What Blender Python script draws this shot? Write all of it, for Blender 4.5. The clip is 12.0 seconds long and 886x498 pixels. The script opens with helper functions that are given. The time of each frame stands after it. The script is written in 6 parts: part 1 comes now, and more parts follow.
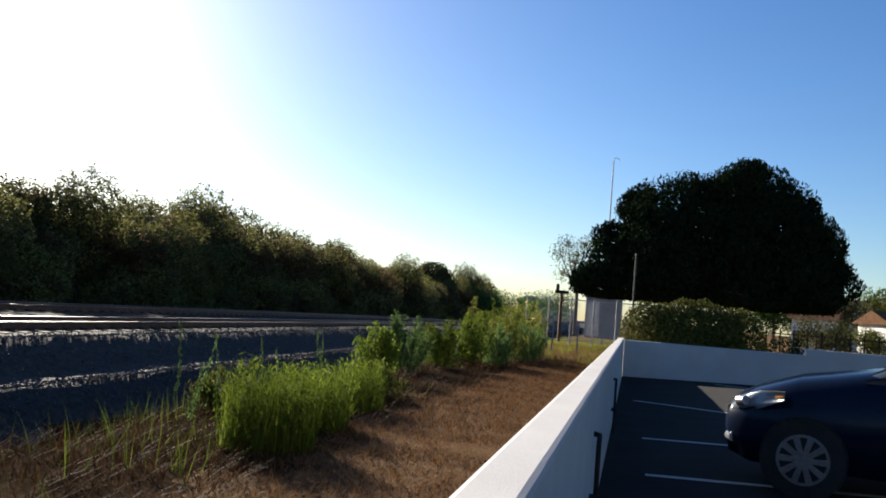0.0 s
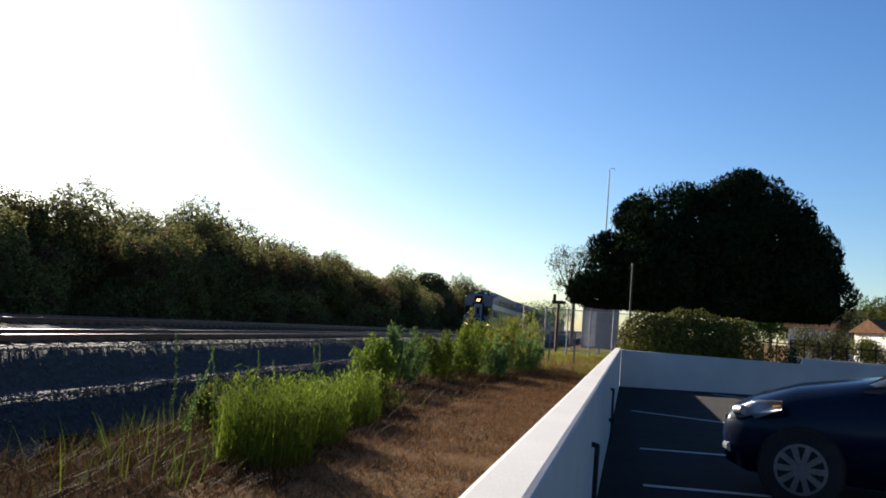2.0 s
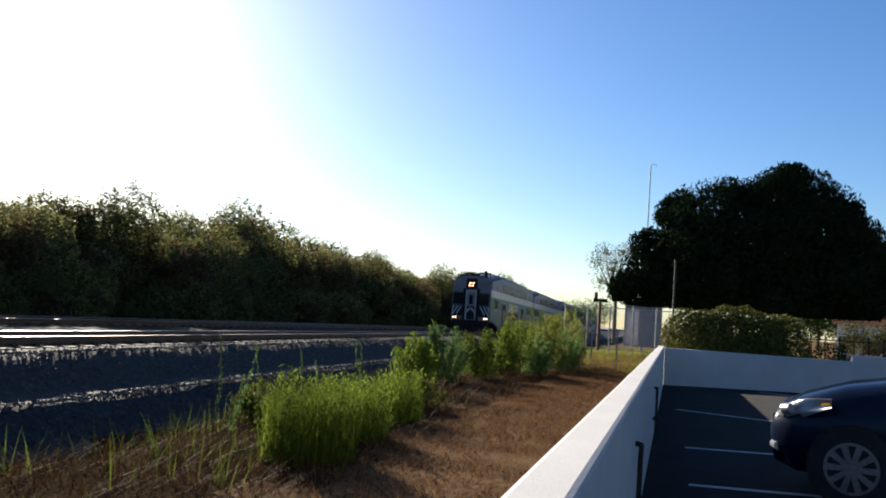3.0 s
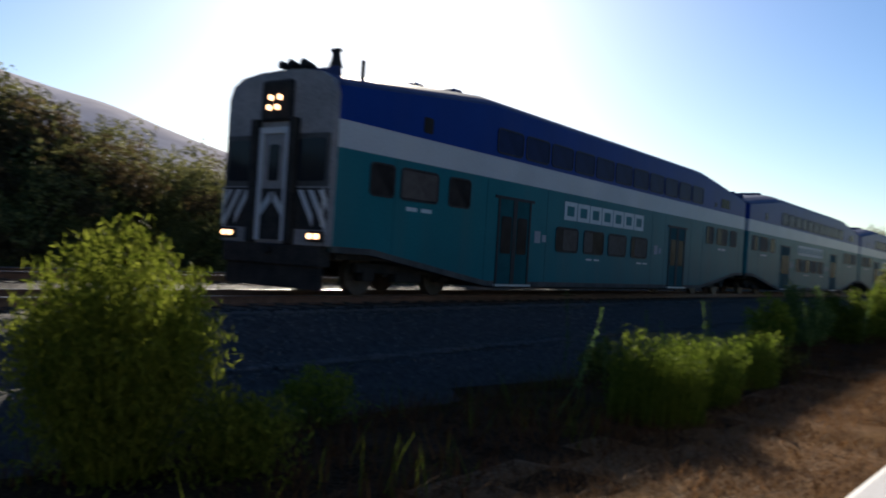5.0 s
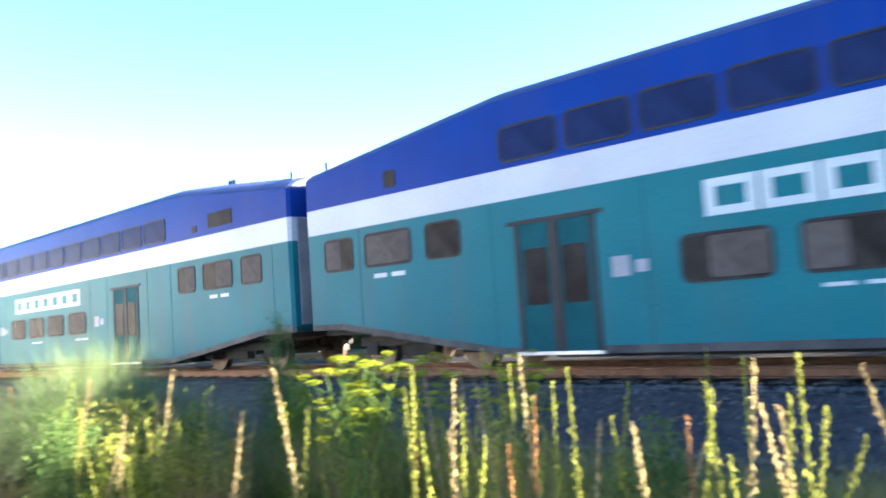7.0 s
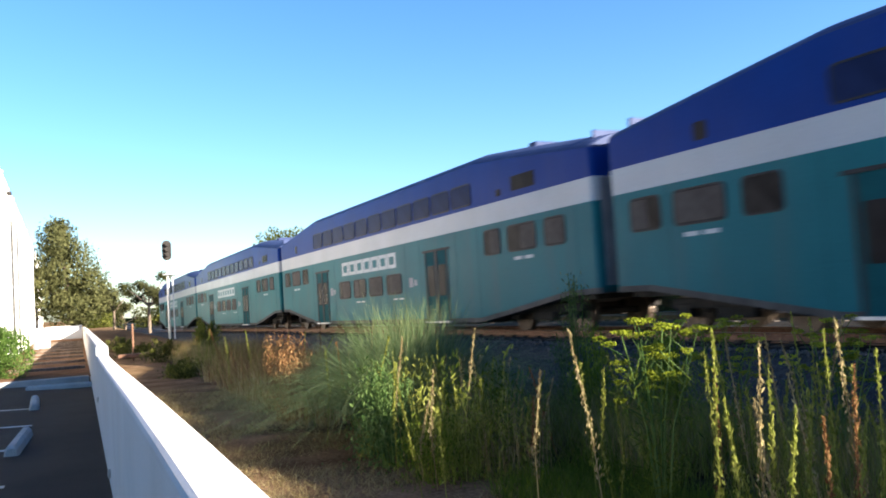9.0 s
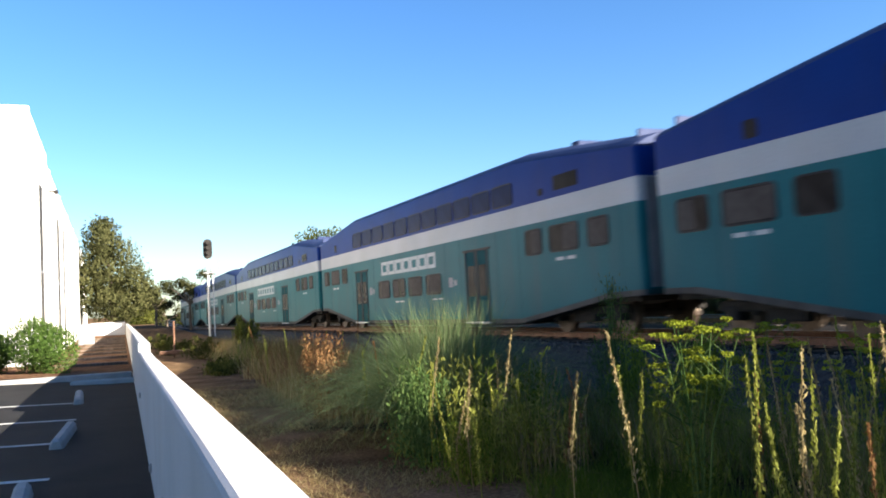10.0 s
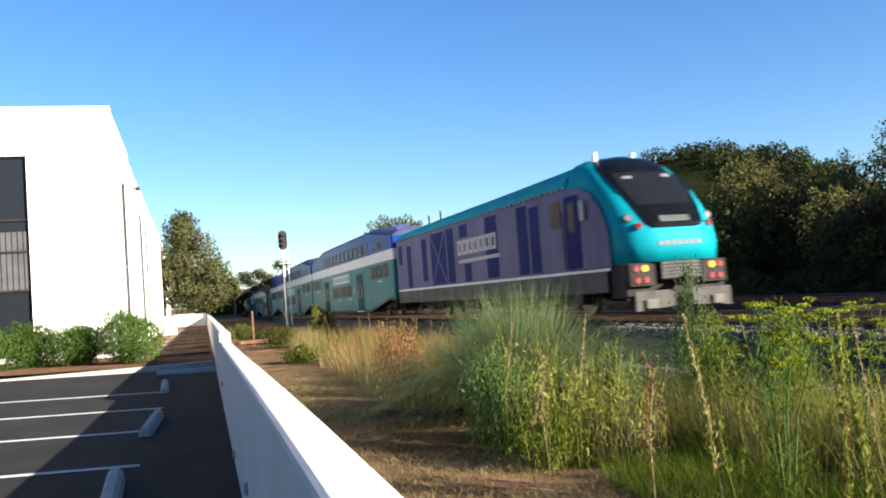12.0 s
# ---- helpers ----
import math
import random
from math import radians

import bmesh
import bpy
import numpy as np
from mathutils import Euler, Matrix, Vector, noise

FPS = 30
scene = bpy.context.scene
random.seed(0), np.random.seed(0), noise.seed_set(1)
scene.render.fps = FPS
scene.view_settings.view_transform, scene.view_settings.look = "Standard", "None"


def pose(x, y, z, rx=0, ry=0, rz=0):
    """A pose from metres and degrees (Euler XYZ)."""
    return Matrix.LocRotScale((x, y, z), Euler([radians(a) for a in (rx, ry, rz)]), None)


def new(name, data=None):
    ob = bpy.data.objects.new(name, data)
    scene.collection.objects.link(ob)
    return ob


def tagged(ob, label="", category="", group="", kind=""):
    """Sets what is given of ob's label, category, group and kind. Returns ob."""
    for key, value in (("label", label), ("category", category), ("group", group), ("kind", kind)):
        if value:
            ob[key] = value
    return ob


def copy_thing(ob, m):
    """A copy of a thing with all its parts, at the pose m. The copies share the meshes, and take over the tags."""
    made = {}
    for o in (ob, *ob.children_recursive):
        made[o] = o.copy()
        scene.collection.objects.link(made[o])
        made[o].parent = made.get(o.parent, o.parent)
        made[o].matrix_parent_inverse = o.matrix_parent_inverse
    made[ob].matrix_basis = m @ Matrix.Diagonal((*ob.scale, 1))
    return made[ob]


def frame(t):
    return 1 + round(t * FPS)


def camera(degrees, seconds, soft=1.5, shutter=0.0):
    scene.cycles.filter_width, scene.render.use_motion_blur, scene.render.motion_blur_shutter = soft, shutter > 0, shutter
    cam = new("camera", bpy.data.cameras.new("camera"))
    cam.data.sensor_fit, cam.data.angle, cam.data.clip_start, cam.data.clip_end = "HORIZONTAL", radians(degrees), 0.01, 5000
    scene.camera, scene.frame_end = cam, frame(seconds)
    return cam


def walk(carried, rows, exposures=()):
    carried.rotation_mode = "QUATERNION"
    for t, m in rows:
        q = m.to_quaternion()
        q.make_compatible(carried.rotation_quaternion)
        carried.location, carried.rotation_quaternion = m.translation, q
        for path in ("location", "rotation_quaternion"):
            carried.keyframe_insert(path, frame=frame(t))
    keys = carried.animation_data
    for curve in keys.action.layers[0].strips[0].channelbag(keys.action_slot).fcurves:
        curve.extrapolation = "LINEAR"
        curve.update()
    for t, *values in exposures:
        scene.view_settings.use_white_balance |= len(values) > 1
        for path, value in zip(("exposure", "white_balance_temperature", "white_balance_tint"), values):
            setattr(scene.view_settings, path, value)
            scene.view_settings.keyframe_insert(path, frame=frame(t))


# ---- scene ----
# Axes: x to the east, y to the north along the car park wall, car park surface near z = 0.

# ---------------------------------------------------------------- camera
EYE = (0.0, 0.0, 1.37)
cam = camera(55.6, 12.0, soft=1.8, shutter=0.3)
# seconds, yaw, pitch, roll
PATH = [
    (0.0, 12.71, 4.08, -4.72), (0.5, 12.61, 3.91, -4.71), (1.0, 12.41, 4.00, -4.67), (1.5, 12.36, 4.47, -4.53),
    (2.0, 12.49, 4.83, -4.46), (2.5, 13.30, 4.85, -4.35), (2.7, 13.89, 4.80, -4.22), (3.5, 18.0, 3.9, -3.8),
    (4.3, 25.0, 2.35, -3.5), (4.5, 29.07, 2.05, -3.44), (5.0, 38.40, 0.30, -3.5), (5.5, 61.21, 4.20, -2.67),
    (6.0, 96.70, 4.31, -1.88), (6.5, 116.69, 4.81, 2.86), (7.0, 136.76, 4.61, 3.72), (7.5, 148.15, 4.05, 3.1),
    (7.7, 150.5, 3.75, 3.2), (8.5, 155.0, 3.4, 3.4), (9.3, 157.53, 3.21, 3.5), (9.5, 158.07, 3.21, 3.31),
    (10.0, 159.16, 3.46, 3.02), (10.5, 160.59, 3.17, 3.18), (11.0, 161.29, 3.09, 3.44), (11.5, 162.10, 3.04, 3.59),
    (12.0, 164.09, 2.83, 4.16)]
EXPOSURES = [(0.0, 1.5), (4.3, 1.6), (5.0, 1.35), (5.5, 2.65), (6.0, 3.5), (6.5, 4.35), (7.0, 4.4), (7.5, 3.7), (8.5, 2.95),
             (9.5, 2.55), (10.5, 2.45), (11.2, 2.35), (12.0, 2.2)]
walk(cam, [(t, pose(*EYE, 90 + pitch, roll, yaw)) for t, yaw, pitch, roll in PATH], EXPOSURES)

# ---------------------------------------------------------------- sun and sky
SUN_YAW, SUN_UP = radians(43.0), radians(19.8)
world = bpy.data.worlds.new("sky")
scene.world = world
world.use_nodes = True
sky = world.node_tree.nodes.new("ShaderNodeTexSky")
sky.sky_type = "NISHITA"
sky.sun_disc = False
sky.sun_elevation, sky.sun_rotation = SUN_UP, -SUN_YAW
sky.dust_density, sky.ozone_density, sky.air_density = 0.5, 4.0, 1.0
background = world.node_tree.nodes["Background"]
background.inputs["Strength"].default_value = 0.05
vivid = world.node_tree.nodes.new("ShaderNodeHueSaturation")
vivid.inputs["Saturation"].default_value = 1.18
vivid.inputs["Hue"].default_value = 0.507
world.node_tree.links.new(sky.outputs["Color"], vivid.inputs["Color"])
world.node_tree.links.new(vivid.outputs["Color"], background.inputs["Color"])
TO_SUN = Vector((-math.sin(SUN_YAW) * math.cos(SUN_UP), math.cos(SUN_YAW) * math.cos(SUN_UP), math.sin(SUN_UP)))
sun = new("sun", bpy.data.lights.new("sun", "SUN"))
sun.data.energy, sun.data.angle, sun.data.color = 5.0, radians(0.6), (1.0, 0.9, 0.76)
sun.rotation_euler = TO_SUN.to_track_quat("Z", "Y").to_euler()


# ---------------------------------------------------------------- materials
def material(name, rough=0.7, metal=0.0):
    m = bpy.data.materials.new(name)
    m.use_nodes = True
    b = m.node_tree.nodes["Principled BSDF"]
    b.inputs["Roughness"].default_value, b.inputs["Metallic"].default_value = rough, metal
    return m, m.node_tree.nodes, m.node_tree.links, b


def mottled(name, a, b2, scale=4.0, fine=60.0, rough=0.75, metal=0.0, bump=0.2, stretch=(1, 1, 1), spread=0.12, per_object=0.0,
            bump_scale=None, dirt=None, gloss=0.2):
    """Two colours mixed by noise at two scales, with a fine relief."""
    m, n, l, bsdf = material(name, rough, metal)
    bsdf.inputs["Specular IOR Level"].default_value = gloss
    co = n.new("ShaderNodeTexCoord")
    mp = n.new("ShaderNodeMapping")
    mp.inputs["Scale"].default_value = stretch
    l.new(co.outputs["Object"], mp.inputs["Vector"])
    big, small = n.new("ShaderNodeTexNoise"), n.new("ShaderNodeTexNoise")
    big.inputs["Scale"].default_value, small.inputs["Scale"].default_value = scale, fine
    big.inputs["Detail"].default_value, small.inputs["Detail"].default_value = 6, 5
    l.new(mp.outputs["Vector"], big.inputs["Vector"])
    l.new(mp.outputs["Vector"], small.inputs["Vector"])
    add = n.new("ShaderNodeMath")
    add.operation = "ADD"
    l.new(big.outputs["Fac"], add.inputs[0])
    l.new(small.outputs["Fac"], add.inputs[1])
    ramp = n.new("ShaderNodeMapRange")
    ramp.inputs["From Min"].default_value, ramp.inputs["From Max"].default_value = 1.0 - spread * 2, 1.0 + spread * 2
    l.new(add.outputs[0], ramp.inputs["Value"])
    mix = n.new("ShaderNodeMix")
    mix.data_type = "RGBA"
    mix.inputs["A"].default_value, mix.inputs["B"].default_value = (*a, 1), (*b2, 1)
    l.new(ramp.outputs["Result"], mix.inputs["Factor"])
    out = mix.outputs["Result"]
    if dirt:
        streak = n.new("ShaderNodeTexNoise")
        streak.inputs["Scale"].default_value = dirt[1]
        streak.inputs["Detail"].default_value = 5
        mp2 = n.new("ShaderNodeMapping")
        mp2.inputs["Scale"].default_value = dirt[2]
        l.new(co.outputs["Object"], mp2.inputs["Vector"])
        l.new(mp2.outputs["Vector"], streak.inputs["Vector"])
        r2 = n.new("ShaderNodeMapRange")
        r2.inputs["From Min"].default_value, r2.inputs["From Max"].default_value = 0.45, 0.75
        r2.inputs["To Max"].default_value = dirt[3]
        l.new(streak.outputs["Fac"], r2.inputs["Value"])
        mix2 = n.new("ShaderNodeMix")
        mix2.data_type = "RGBA"
        mix2.inputs["B"].default_value = (*dirt[0], 1)
        l.new(out, mix2.inputs["A"])
        l.new(r2.outputs["Result"], mix2.inputs["Factor"])
        out = mix2.outputs["Result"]
    if per_object:
        info = n.new("ShaderNodeObjectInfo")
        hsv = n.new("ShaderNodeHueSaturation")
        r3 = n.new("ShaderNodeMapRange")
        r3.inputs["To Min"].default_value, r3.inputs["To Max"].default_value = 1 - per_object, 1 + per_object
        l.new(info.outputs["Random"], r3.inputs["Value"])
        l.new(r3.outputs["Result"], hsv.inputs["Value"])
        l.new(out, hsv.inputs["Color"])
        out = hsv.outputs["Color"]
    l.new(out, bsdf.inputs["Base Color"])
    if bump:
        bp = n.new("ShaderNodeBump")
        bp.inputs["Strength"].default_value, bp.inputs["Distance"].default_value = bump, 0.02
        src = small
        if bump_scale:
            src = n.new("ShaderNodeTexNoise")
            src.inputs["Scale"].default_value, src.inputs["Detail"].default_value = bump_scale, 6
            l.new(mp.outputs["Vector"], src.inputs["Vector"])
        l.new(src.outputs["Fac"], bp.inputs["Height"])
        l.new(bp.outputs["Normal"], bsdf.inputs["Normal"])
    return m


def foliage(name, dark, light, rough=0.65, glow=0.45, gloss=0.02):
    """Leaves that let light through, each leaf its own shade."""
    m, n, l, bsdf = material(name, rough)
    bsdf.inputs["Specular IOR Level"].default_value = gloss
    geo = n.new("ShaderNodeNewGeometry")
    mix = n.new("ShaderNodeMix")
    mix.data_type = "RGBA"
    mix.inputs["A"].default_value, mix.inputs["B"].default_value = (*dark, 1), (*light, 1)
    l.new(geo.outputs["Random Per Island"], mix.inputs["Factor"])
    info = n.new("ShaderNodeObjectInfo")
    hsv = n.new("ShaderNodeHueSaturation")
    r3 = n.new("ShaderNodeMapRange")
    r3.inputs["To Min"].default_value, r3.inputs["To Max"].default_value = 0.65, 1.25
    l.new(info.outputs["Random"], r3.inputs["Value"])
    l.new(r3.outputs["Result"], hsv.inputs["Value"])
    l.new(mix.outputs["Result"], hsv.inputs["Color"])
    l.new(hsv.outputs["Color"], bsdf.inputs["Base Color"])
    tr = n.new("ShaderNodeBsdfTranslucent")
    l.new(hsv.outputs["Color"], tr.inputs["Color"])
    sh = n.new("ShaderNodeMixShader")
    sh.inputs["Fac"].default_value = glow
    l.new(bsdf.outputs["BSDF"], sh.inputs[1])
    l.new(tr.outputs["BSDF"], sh.inputs[2])
    l.new(sh.outputs["Shader"], n["Material Output"].inputs["Surface"])
    return m


def glowing(name, colour, strength):
    m, n, l, bsdf = material(name, 0.3)
    bsdf.inputs["Base Color"].default_value = (*colour, 1)
    bsdf.inputs["Emission Color"].default_value = (*colour, 1)
    bsdf.inputs["Emission Strength"].default_value = strength
    return m


M_STUCCO = mottled("white_stucco", (0.403, 0.397, 0.39), (0.47, 0.464, 0.457), 2.0, 90, 0.9, bump=0.16, bump_scale=150,
                   dirt=((0.42, 0.37, 0.32), 1.3, (1, 1, 0.5), 0.28))
M_TILT_UP = mottled("white_painted_concrete", (0.78, 0.76, 0.71), (0.85, 0.83, 0.78), 0.8, 40, 0.8, bump=0.1,
                    dirt=((0.55, 0.5, 0.44), 0.9, (1, 1, 0.2), 0.25))
M_ASPHALT = mottled("asphalt", (0.009, 0.009, 0.010), (0.022, 0.022, 0.023), 1.5, 140, 0.95, bump=0.6, bump_scale=220, gloss=0.15,
                    dirt=((0.038, 0.036, 0.034), 0.7, (1, 1, 1), 0.35))
M_LINE = mottled("worn_white_road_paint", (0.332, 0.332, 0.318), (0.497, 0.497, 0.484), 6, 120, 0.8, bump=0.2)
M_CONCRETE = mottled("concrete", (0.239, 0.232, 0.218), (0.332, 0.325, 0.305), 3, 70, 0.85, bump=0.3)
M_EARTH = mottled("dry_earth_and_litter", (0.06, 0.034, 0.018), (0.2, 0.128, 0.076), 1.6, 30, 0.95, bump=0.8, bump_scale=45, gloss=0.0,
                  dirt=((0.11, 0.085, 0.04), 0.5, (1, 1, 1), 0.4))
# Dark ditch soil; its colour also carries the shade among the weeds.
M_SOIL_SHADE = mottled("dark_soil_and_weed_shade", (0.012, 0.009, 0.006), (0.05, 0.034, 0.021), 2.5, 30, 0.95, bump=0.9, bump_scale=40, gloss=0.0)
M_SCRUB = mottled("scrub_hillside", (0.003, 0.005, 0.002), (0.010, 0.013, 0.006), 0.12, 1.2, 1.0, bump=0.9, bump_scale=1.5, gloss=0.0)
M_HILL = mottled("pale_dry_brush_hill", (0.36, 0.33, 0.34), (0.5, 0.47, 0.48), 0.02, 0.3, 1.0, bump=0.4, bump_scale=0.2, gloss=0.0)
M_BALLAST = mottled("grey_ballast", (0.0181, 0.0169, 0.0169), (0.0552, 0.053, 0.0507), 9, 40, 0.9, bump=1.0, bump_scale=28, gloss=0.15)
# Oily ballast between the rails, with the train's shade put into its colour.
M_OILY_SHADE = mottled("oily_shaded_ballast", (0.00478, 0.00398, 0.00358), (0.0179, 0.0151, 0.0135), 9, 40, 0.9, bump=1.0, bump_scale=28, gloss=0.1)
M_STONE = mottled("ballast_stone", (0.0312, 0.0296, 0.0289), (0.125, 0.12, 0.115), 9, 40, 0.85, bump=0.3, per_object=0.3, gloss=0.2)
M_TIE = mottled("weathered_sleeper", (0.03, 0.023, 0.018), (0.075, 0.06, 0.048), 3, 60, 0.85, bump=0.3, per_object=0.15)
M_RAIL = mottled("rusty_rail", (0.10, 0.05, 0.03), (0.2, 0.11, 0.07), 6, 80, 0.6, 0.5)
M_RAIL_TOP = mottled("polished_rail_head", (0.18, 0.18, 0.18), (0.252, 0.246, 0.24), 3, 60, 0.4, 1.0, bump=0.05)
M_MULCH = mottled("bark_mulch", (0.0858, 0.0468, 0.0273), (0.187, 0.109, 0.0663), 3, 40, 0.95, bump=0.9, bump_scale=50, gloss=0.0)

M_TEAL = mottled("teal_train_paint", (0.008, 0.096, 0.114), (0.012, 0.12, 0.14), 0.6, 20, 0.32, bump=0.02, gloss=0.03,
                 dirt=((0.05, 0.085, 0.085), 1.2, (1.2, 1.2, 0.15), 0.35))
M_WHITE = mottled("white_train_paint", (0.345, 0.351, 0.365), (0.411, 0.417, 0.431), 0.8, 20, 0.28, gloss=0.05, bump=0.02,
                  dirt=((0.40, 0.38, 0.34), 1.2, (1.2, 1.2, 0.2), 0.4))
M_BLUE = mottled("blue_train_paint", (0.00351, 0.0246, 0.146), (0.00468, 0.0322, 0.181), 0.7, 20, 0.32, bump=0.02, gloss=0.03,
                 dirt=((0.03, 0.045, 0.15), 1.4, (1.2, 1.2, 0.2), 0.25))
M_ROOF = mottled("navy_train_roof", (0.02, 0.032, 0.085), (0.04, 0.055, 0.12), 1.5, 20, 0.6, 0.0, bump=0.05, gloss=0.1)
M_BLACK = mottled("black_underframe", (0.008, 0.007, 0.007), (0.03, 0.026, 0.023), 3, 30, 0.8, bump=0.2)
M_RUBBER = mottled("black_rubber", (0.008, 0.008, 0.009), (0.02, 0.02, 0.022), 5, 50, 0.6, bump=0.1)
M_WHEEL = mottled("steel_wheel", (0.0576, 0.0396, 0.0288), (0.122, 0.0972, 0.0756), 5, 50, 0.5, 0.6)
M_STEEL = mottled("galvanised_steel", (0.38, 0.38, 0.38), (0.55, 0.55, 0.55), 4, 50, 0.45, 0.7)
M_RIM = mottled("alloy_rim", (0.12, 0.12, 0.125), (0.19, 0.19, 0.2), 4, 50, 0.4, 0.5)
M_GREY = mottled("grey_painted_steel", (0.15, 0.155, 0.17), (0.23, 0.235, 0.25), 2, 30, 0.5, bump=0.05)
M_SLATE = mottled("slate_purple_loco_paint", (0.0464, 0.0496, 0.12), (0.068, 0.072, 0.16), 0.7, 20, 0.4, bump=0.02, gloss=0.03,
                  dirt=((0.025, 0.024, 0.06), 1.6, (1.6, 1.6, 0.12), 0.6))
# Navy paint; also colours the dark reflections laid on the hood sides.
M_NAVY = mottled("navy_paint_and_reflections", (0.003, 0.008, 0.06), (0.006, 0.014, 0.1), 0.8, 20, 0.45, bump=0.02, gloss=0.01)
M_CYAN = mottled("turquoise_loco_paint", (0.0, 0.17, 0.215), (0.001, 0.215, 0.265), 0.8, 20, 0.6, bump=0.02, gloss=0.08)
M_DARKROOF = mottled("dark_roof_panel", (0.015, 0.015, 0.018), (0.04, 0.04, 0.045), 3, 30, 0.5)
M_DULL = mottled("dull_tan_steel", (0.06, 0.0528, 0.045), (0.12, 0.108, 0.093), 4, 40, 0.7, bump=0.1)
M_PANEL = mottled("grey_green_panel", (0.08, 0.095, 0.09), (0.105, 0.12, 0.115), 3, 40, 0.5, bump=0.0)
M_MASK = mottled("gloss_black_mask", (0.003, 0.003, 0.004), (0.006, 0.006, 0.007), 3, 30, 0.25, bump=0.0, gloss=0.3)
M_CAB = mottled("grimy_grey_cab_paint", (0.128, 0.119, 0.119), (0.238, 0.221, 0.221), 1.5, 25, 0.5, bump=0.05, gloss=0.2)
M_SKIRT = mottled("dusty_dark_skirt", (0.0234, 0.0234, 0.0234), (0.0702, 0.0663, 0.0624), 1.2, 20, 0.7, bump=0.05, stretch=(1.5, 1.5, 0.2))
M_LETTER = mottled("pale_lettering", (0.315, 0.352, 0.367), (0.413, 0.45, 0.465), 3, 30, 0.45, bump=0.02)
M_LETTER_DIM = mottled("faded_lettering", (0.18, 0.186, 0.216), (0.228, 0.234, 0.264), 3, 30, 0.5, bump=0.02)
M_CURTAIN = mottled("tan_window_shade", (0.0562, 0.0465, 0.042), (0.0825, 0.0705, 0.0645), 0.7, 8, 0.5, bump=0.0, gloss=0.02)
M_SEAM = mottled("dark_teal_seam", (0.006, 0.05, 0.058), (0.01, 0.07, 0.08), 2, 30, 0.6, bump=0.0, gloss=0.02)
M_DIM_BLIND = mottled("dim_grey_blind", (0.05, 0.05, 0.055), (0.08, 0.08, 0.085), 2, 30, 0.8, bump=0.0)
M_LAMP = glowing("lit_headlight", (1.0, 0.55, 0.28), 2.2)
M_RED = glowing("red_tail_lamp", (0.13, 0.001, 0.003), 0.12)
M_AMBER = glowing("amber_lamp", (0.7, 0.28, 0.01), 0.15)
M_LENS = mottled("clear_lamp_lens", (0.21, 0.217, 0.227), (0.262, 0.266, 0.273), 5, 50, 0.15, 0.3)
m_glass, _n, _l, _b = material("dark_tinted_glass", 0.06)
_b.inputs["Base Color"].default_value = (0.012, 0.014, 0.018, 1)
_b.inputs["Specular IOR Level"].default_value = 0.12
M_GLASS = m_glass
M_BLIND = mottled("brown_tinted_window", (0.0132, 0.0108, 0.0102), (0.03, 0.0258, 0.0246), 0.7, 2.5, 0.25, bump=0.0, gloss=0.02)
M_SEATBLUE = mottled("blue_tinted_upper_window", (0.0084, 0.0144, 0.045), (0.0132, 0.0216, 0.066), 0.7, 2.5, 0.25, bump=0.0, gloss=0.015)

L_WILLOW = foliage("willow_leaves", (0.0494, 0.0561, 0.0134), (0.224, 0.216, 0.0809), glow=0.45)
L_BROWN = foliage("dry_willow_leaves", (0.0475, 0.0343, 0.0158), (0.132, 0.0976, 0.0475))
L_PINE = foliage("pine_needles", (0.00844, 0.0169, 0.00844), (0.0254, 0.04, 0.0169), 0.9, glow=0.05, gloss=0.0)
L_HEDGE = foliage("hedge_leaves", (0.0238, 0.0317, 0.00634), (0.106, 0.111, 0.0264), glow=0.35)
L_CLIPPED = foliage("clipped_hedge_leaves", (0.0641, 0.0705, 0.0154), (0.166, 0.166, 0.0383), glow=0.3, gloss=0.05)
L_SHRUB = foliage("rosemary_like_leaves", (0.025, 0.057, 0.0107), (0.107, 0.17, 0.0392), glow=0.3)
L_REED = foliage("green_stems", (0.0449, 0.0762, 0.00673), (0.139, 0.179, 0.0269), glow=0.5)
L_SAGE = foliage("grey_green_leaves", (0.0359, 0.0762, 0.0202), (0.121, 0.179, 0.0583), glow=0.45)
L_YELLOW = foliage("yellow_green_leaves", (0.101, 0.12, 0.015), (0.251, 0.261, 0.0653), glow=0.5)
L_BROOM = foliage("broom_leaves", (0.0634, 0.0872, 0.00848), (0.179, 0.201, 0.029), glow=0.58)
L_BRUSH = foliage("hill_brush_leaves", (0.0104, 0.0156, 0.0052), (0.0455, 0.0546, 0.0208), glow=0.2)
L_UMBEL = foliage("yellow_flower_heads", (0.126, 0.158, 0.0106), (0.232, 0.264, 0.0317), glow=0.4)
L_PAMPAS = foliage("pampas_blades", (0.0752, 0.131, 0.0439), (0.264, 0.325, 0.156), glow=0.4)
L_STRAW = foliage("straw_stalks", (0.17, 0.123, 0.0516), (0.351, 0.29, 0.149), glow=0.4)
L_RUST = foliage("rusty_dry_stalks", (0.0901, 0.0404, 0.0157), (0.216, 0.121, 0.0539), glow=0.35)
L_BROWNWEED = foliage("dark_brown_weeds", (0.022, 0.010, 0.004), (0.08, 0.038, 0.014), glow=0.15)
L_EUCA = foliage("eucalyptus_leaves", (0.0296, 0.0338, 0.0126), (0.0848, 0.0848, 0.0359), glow=0.35)
M_BARK = mottled("bark", (0.07, 0.05, 0.035), (0.17, 0.13, 0.10), 3, 30, 0.9, bump=0.8, stretch=(1, 1, 0.3))


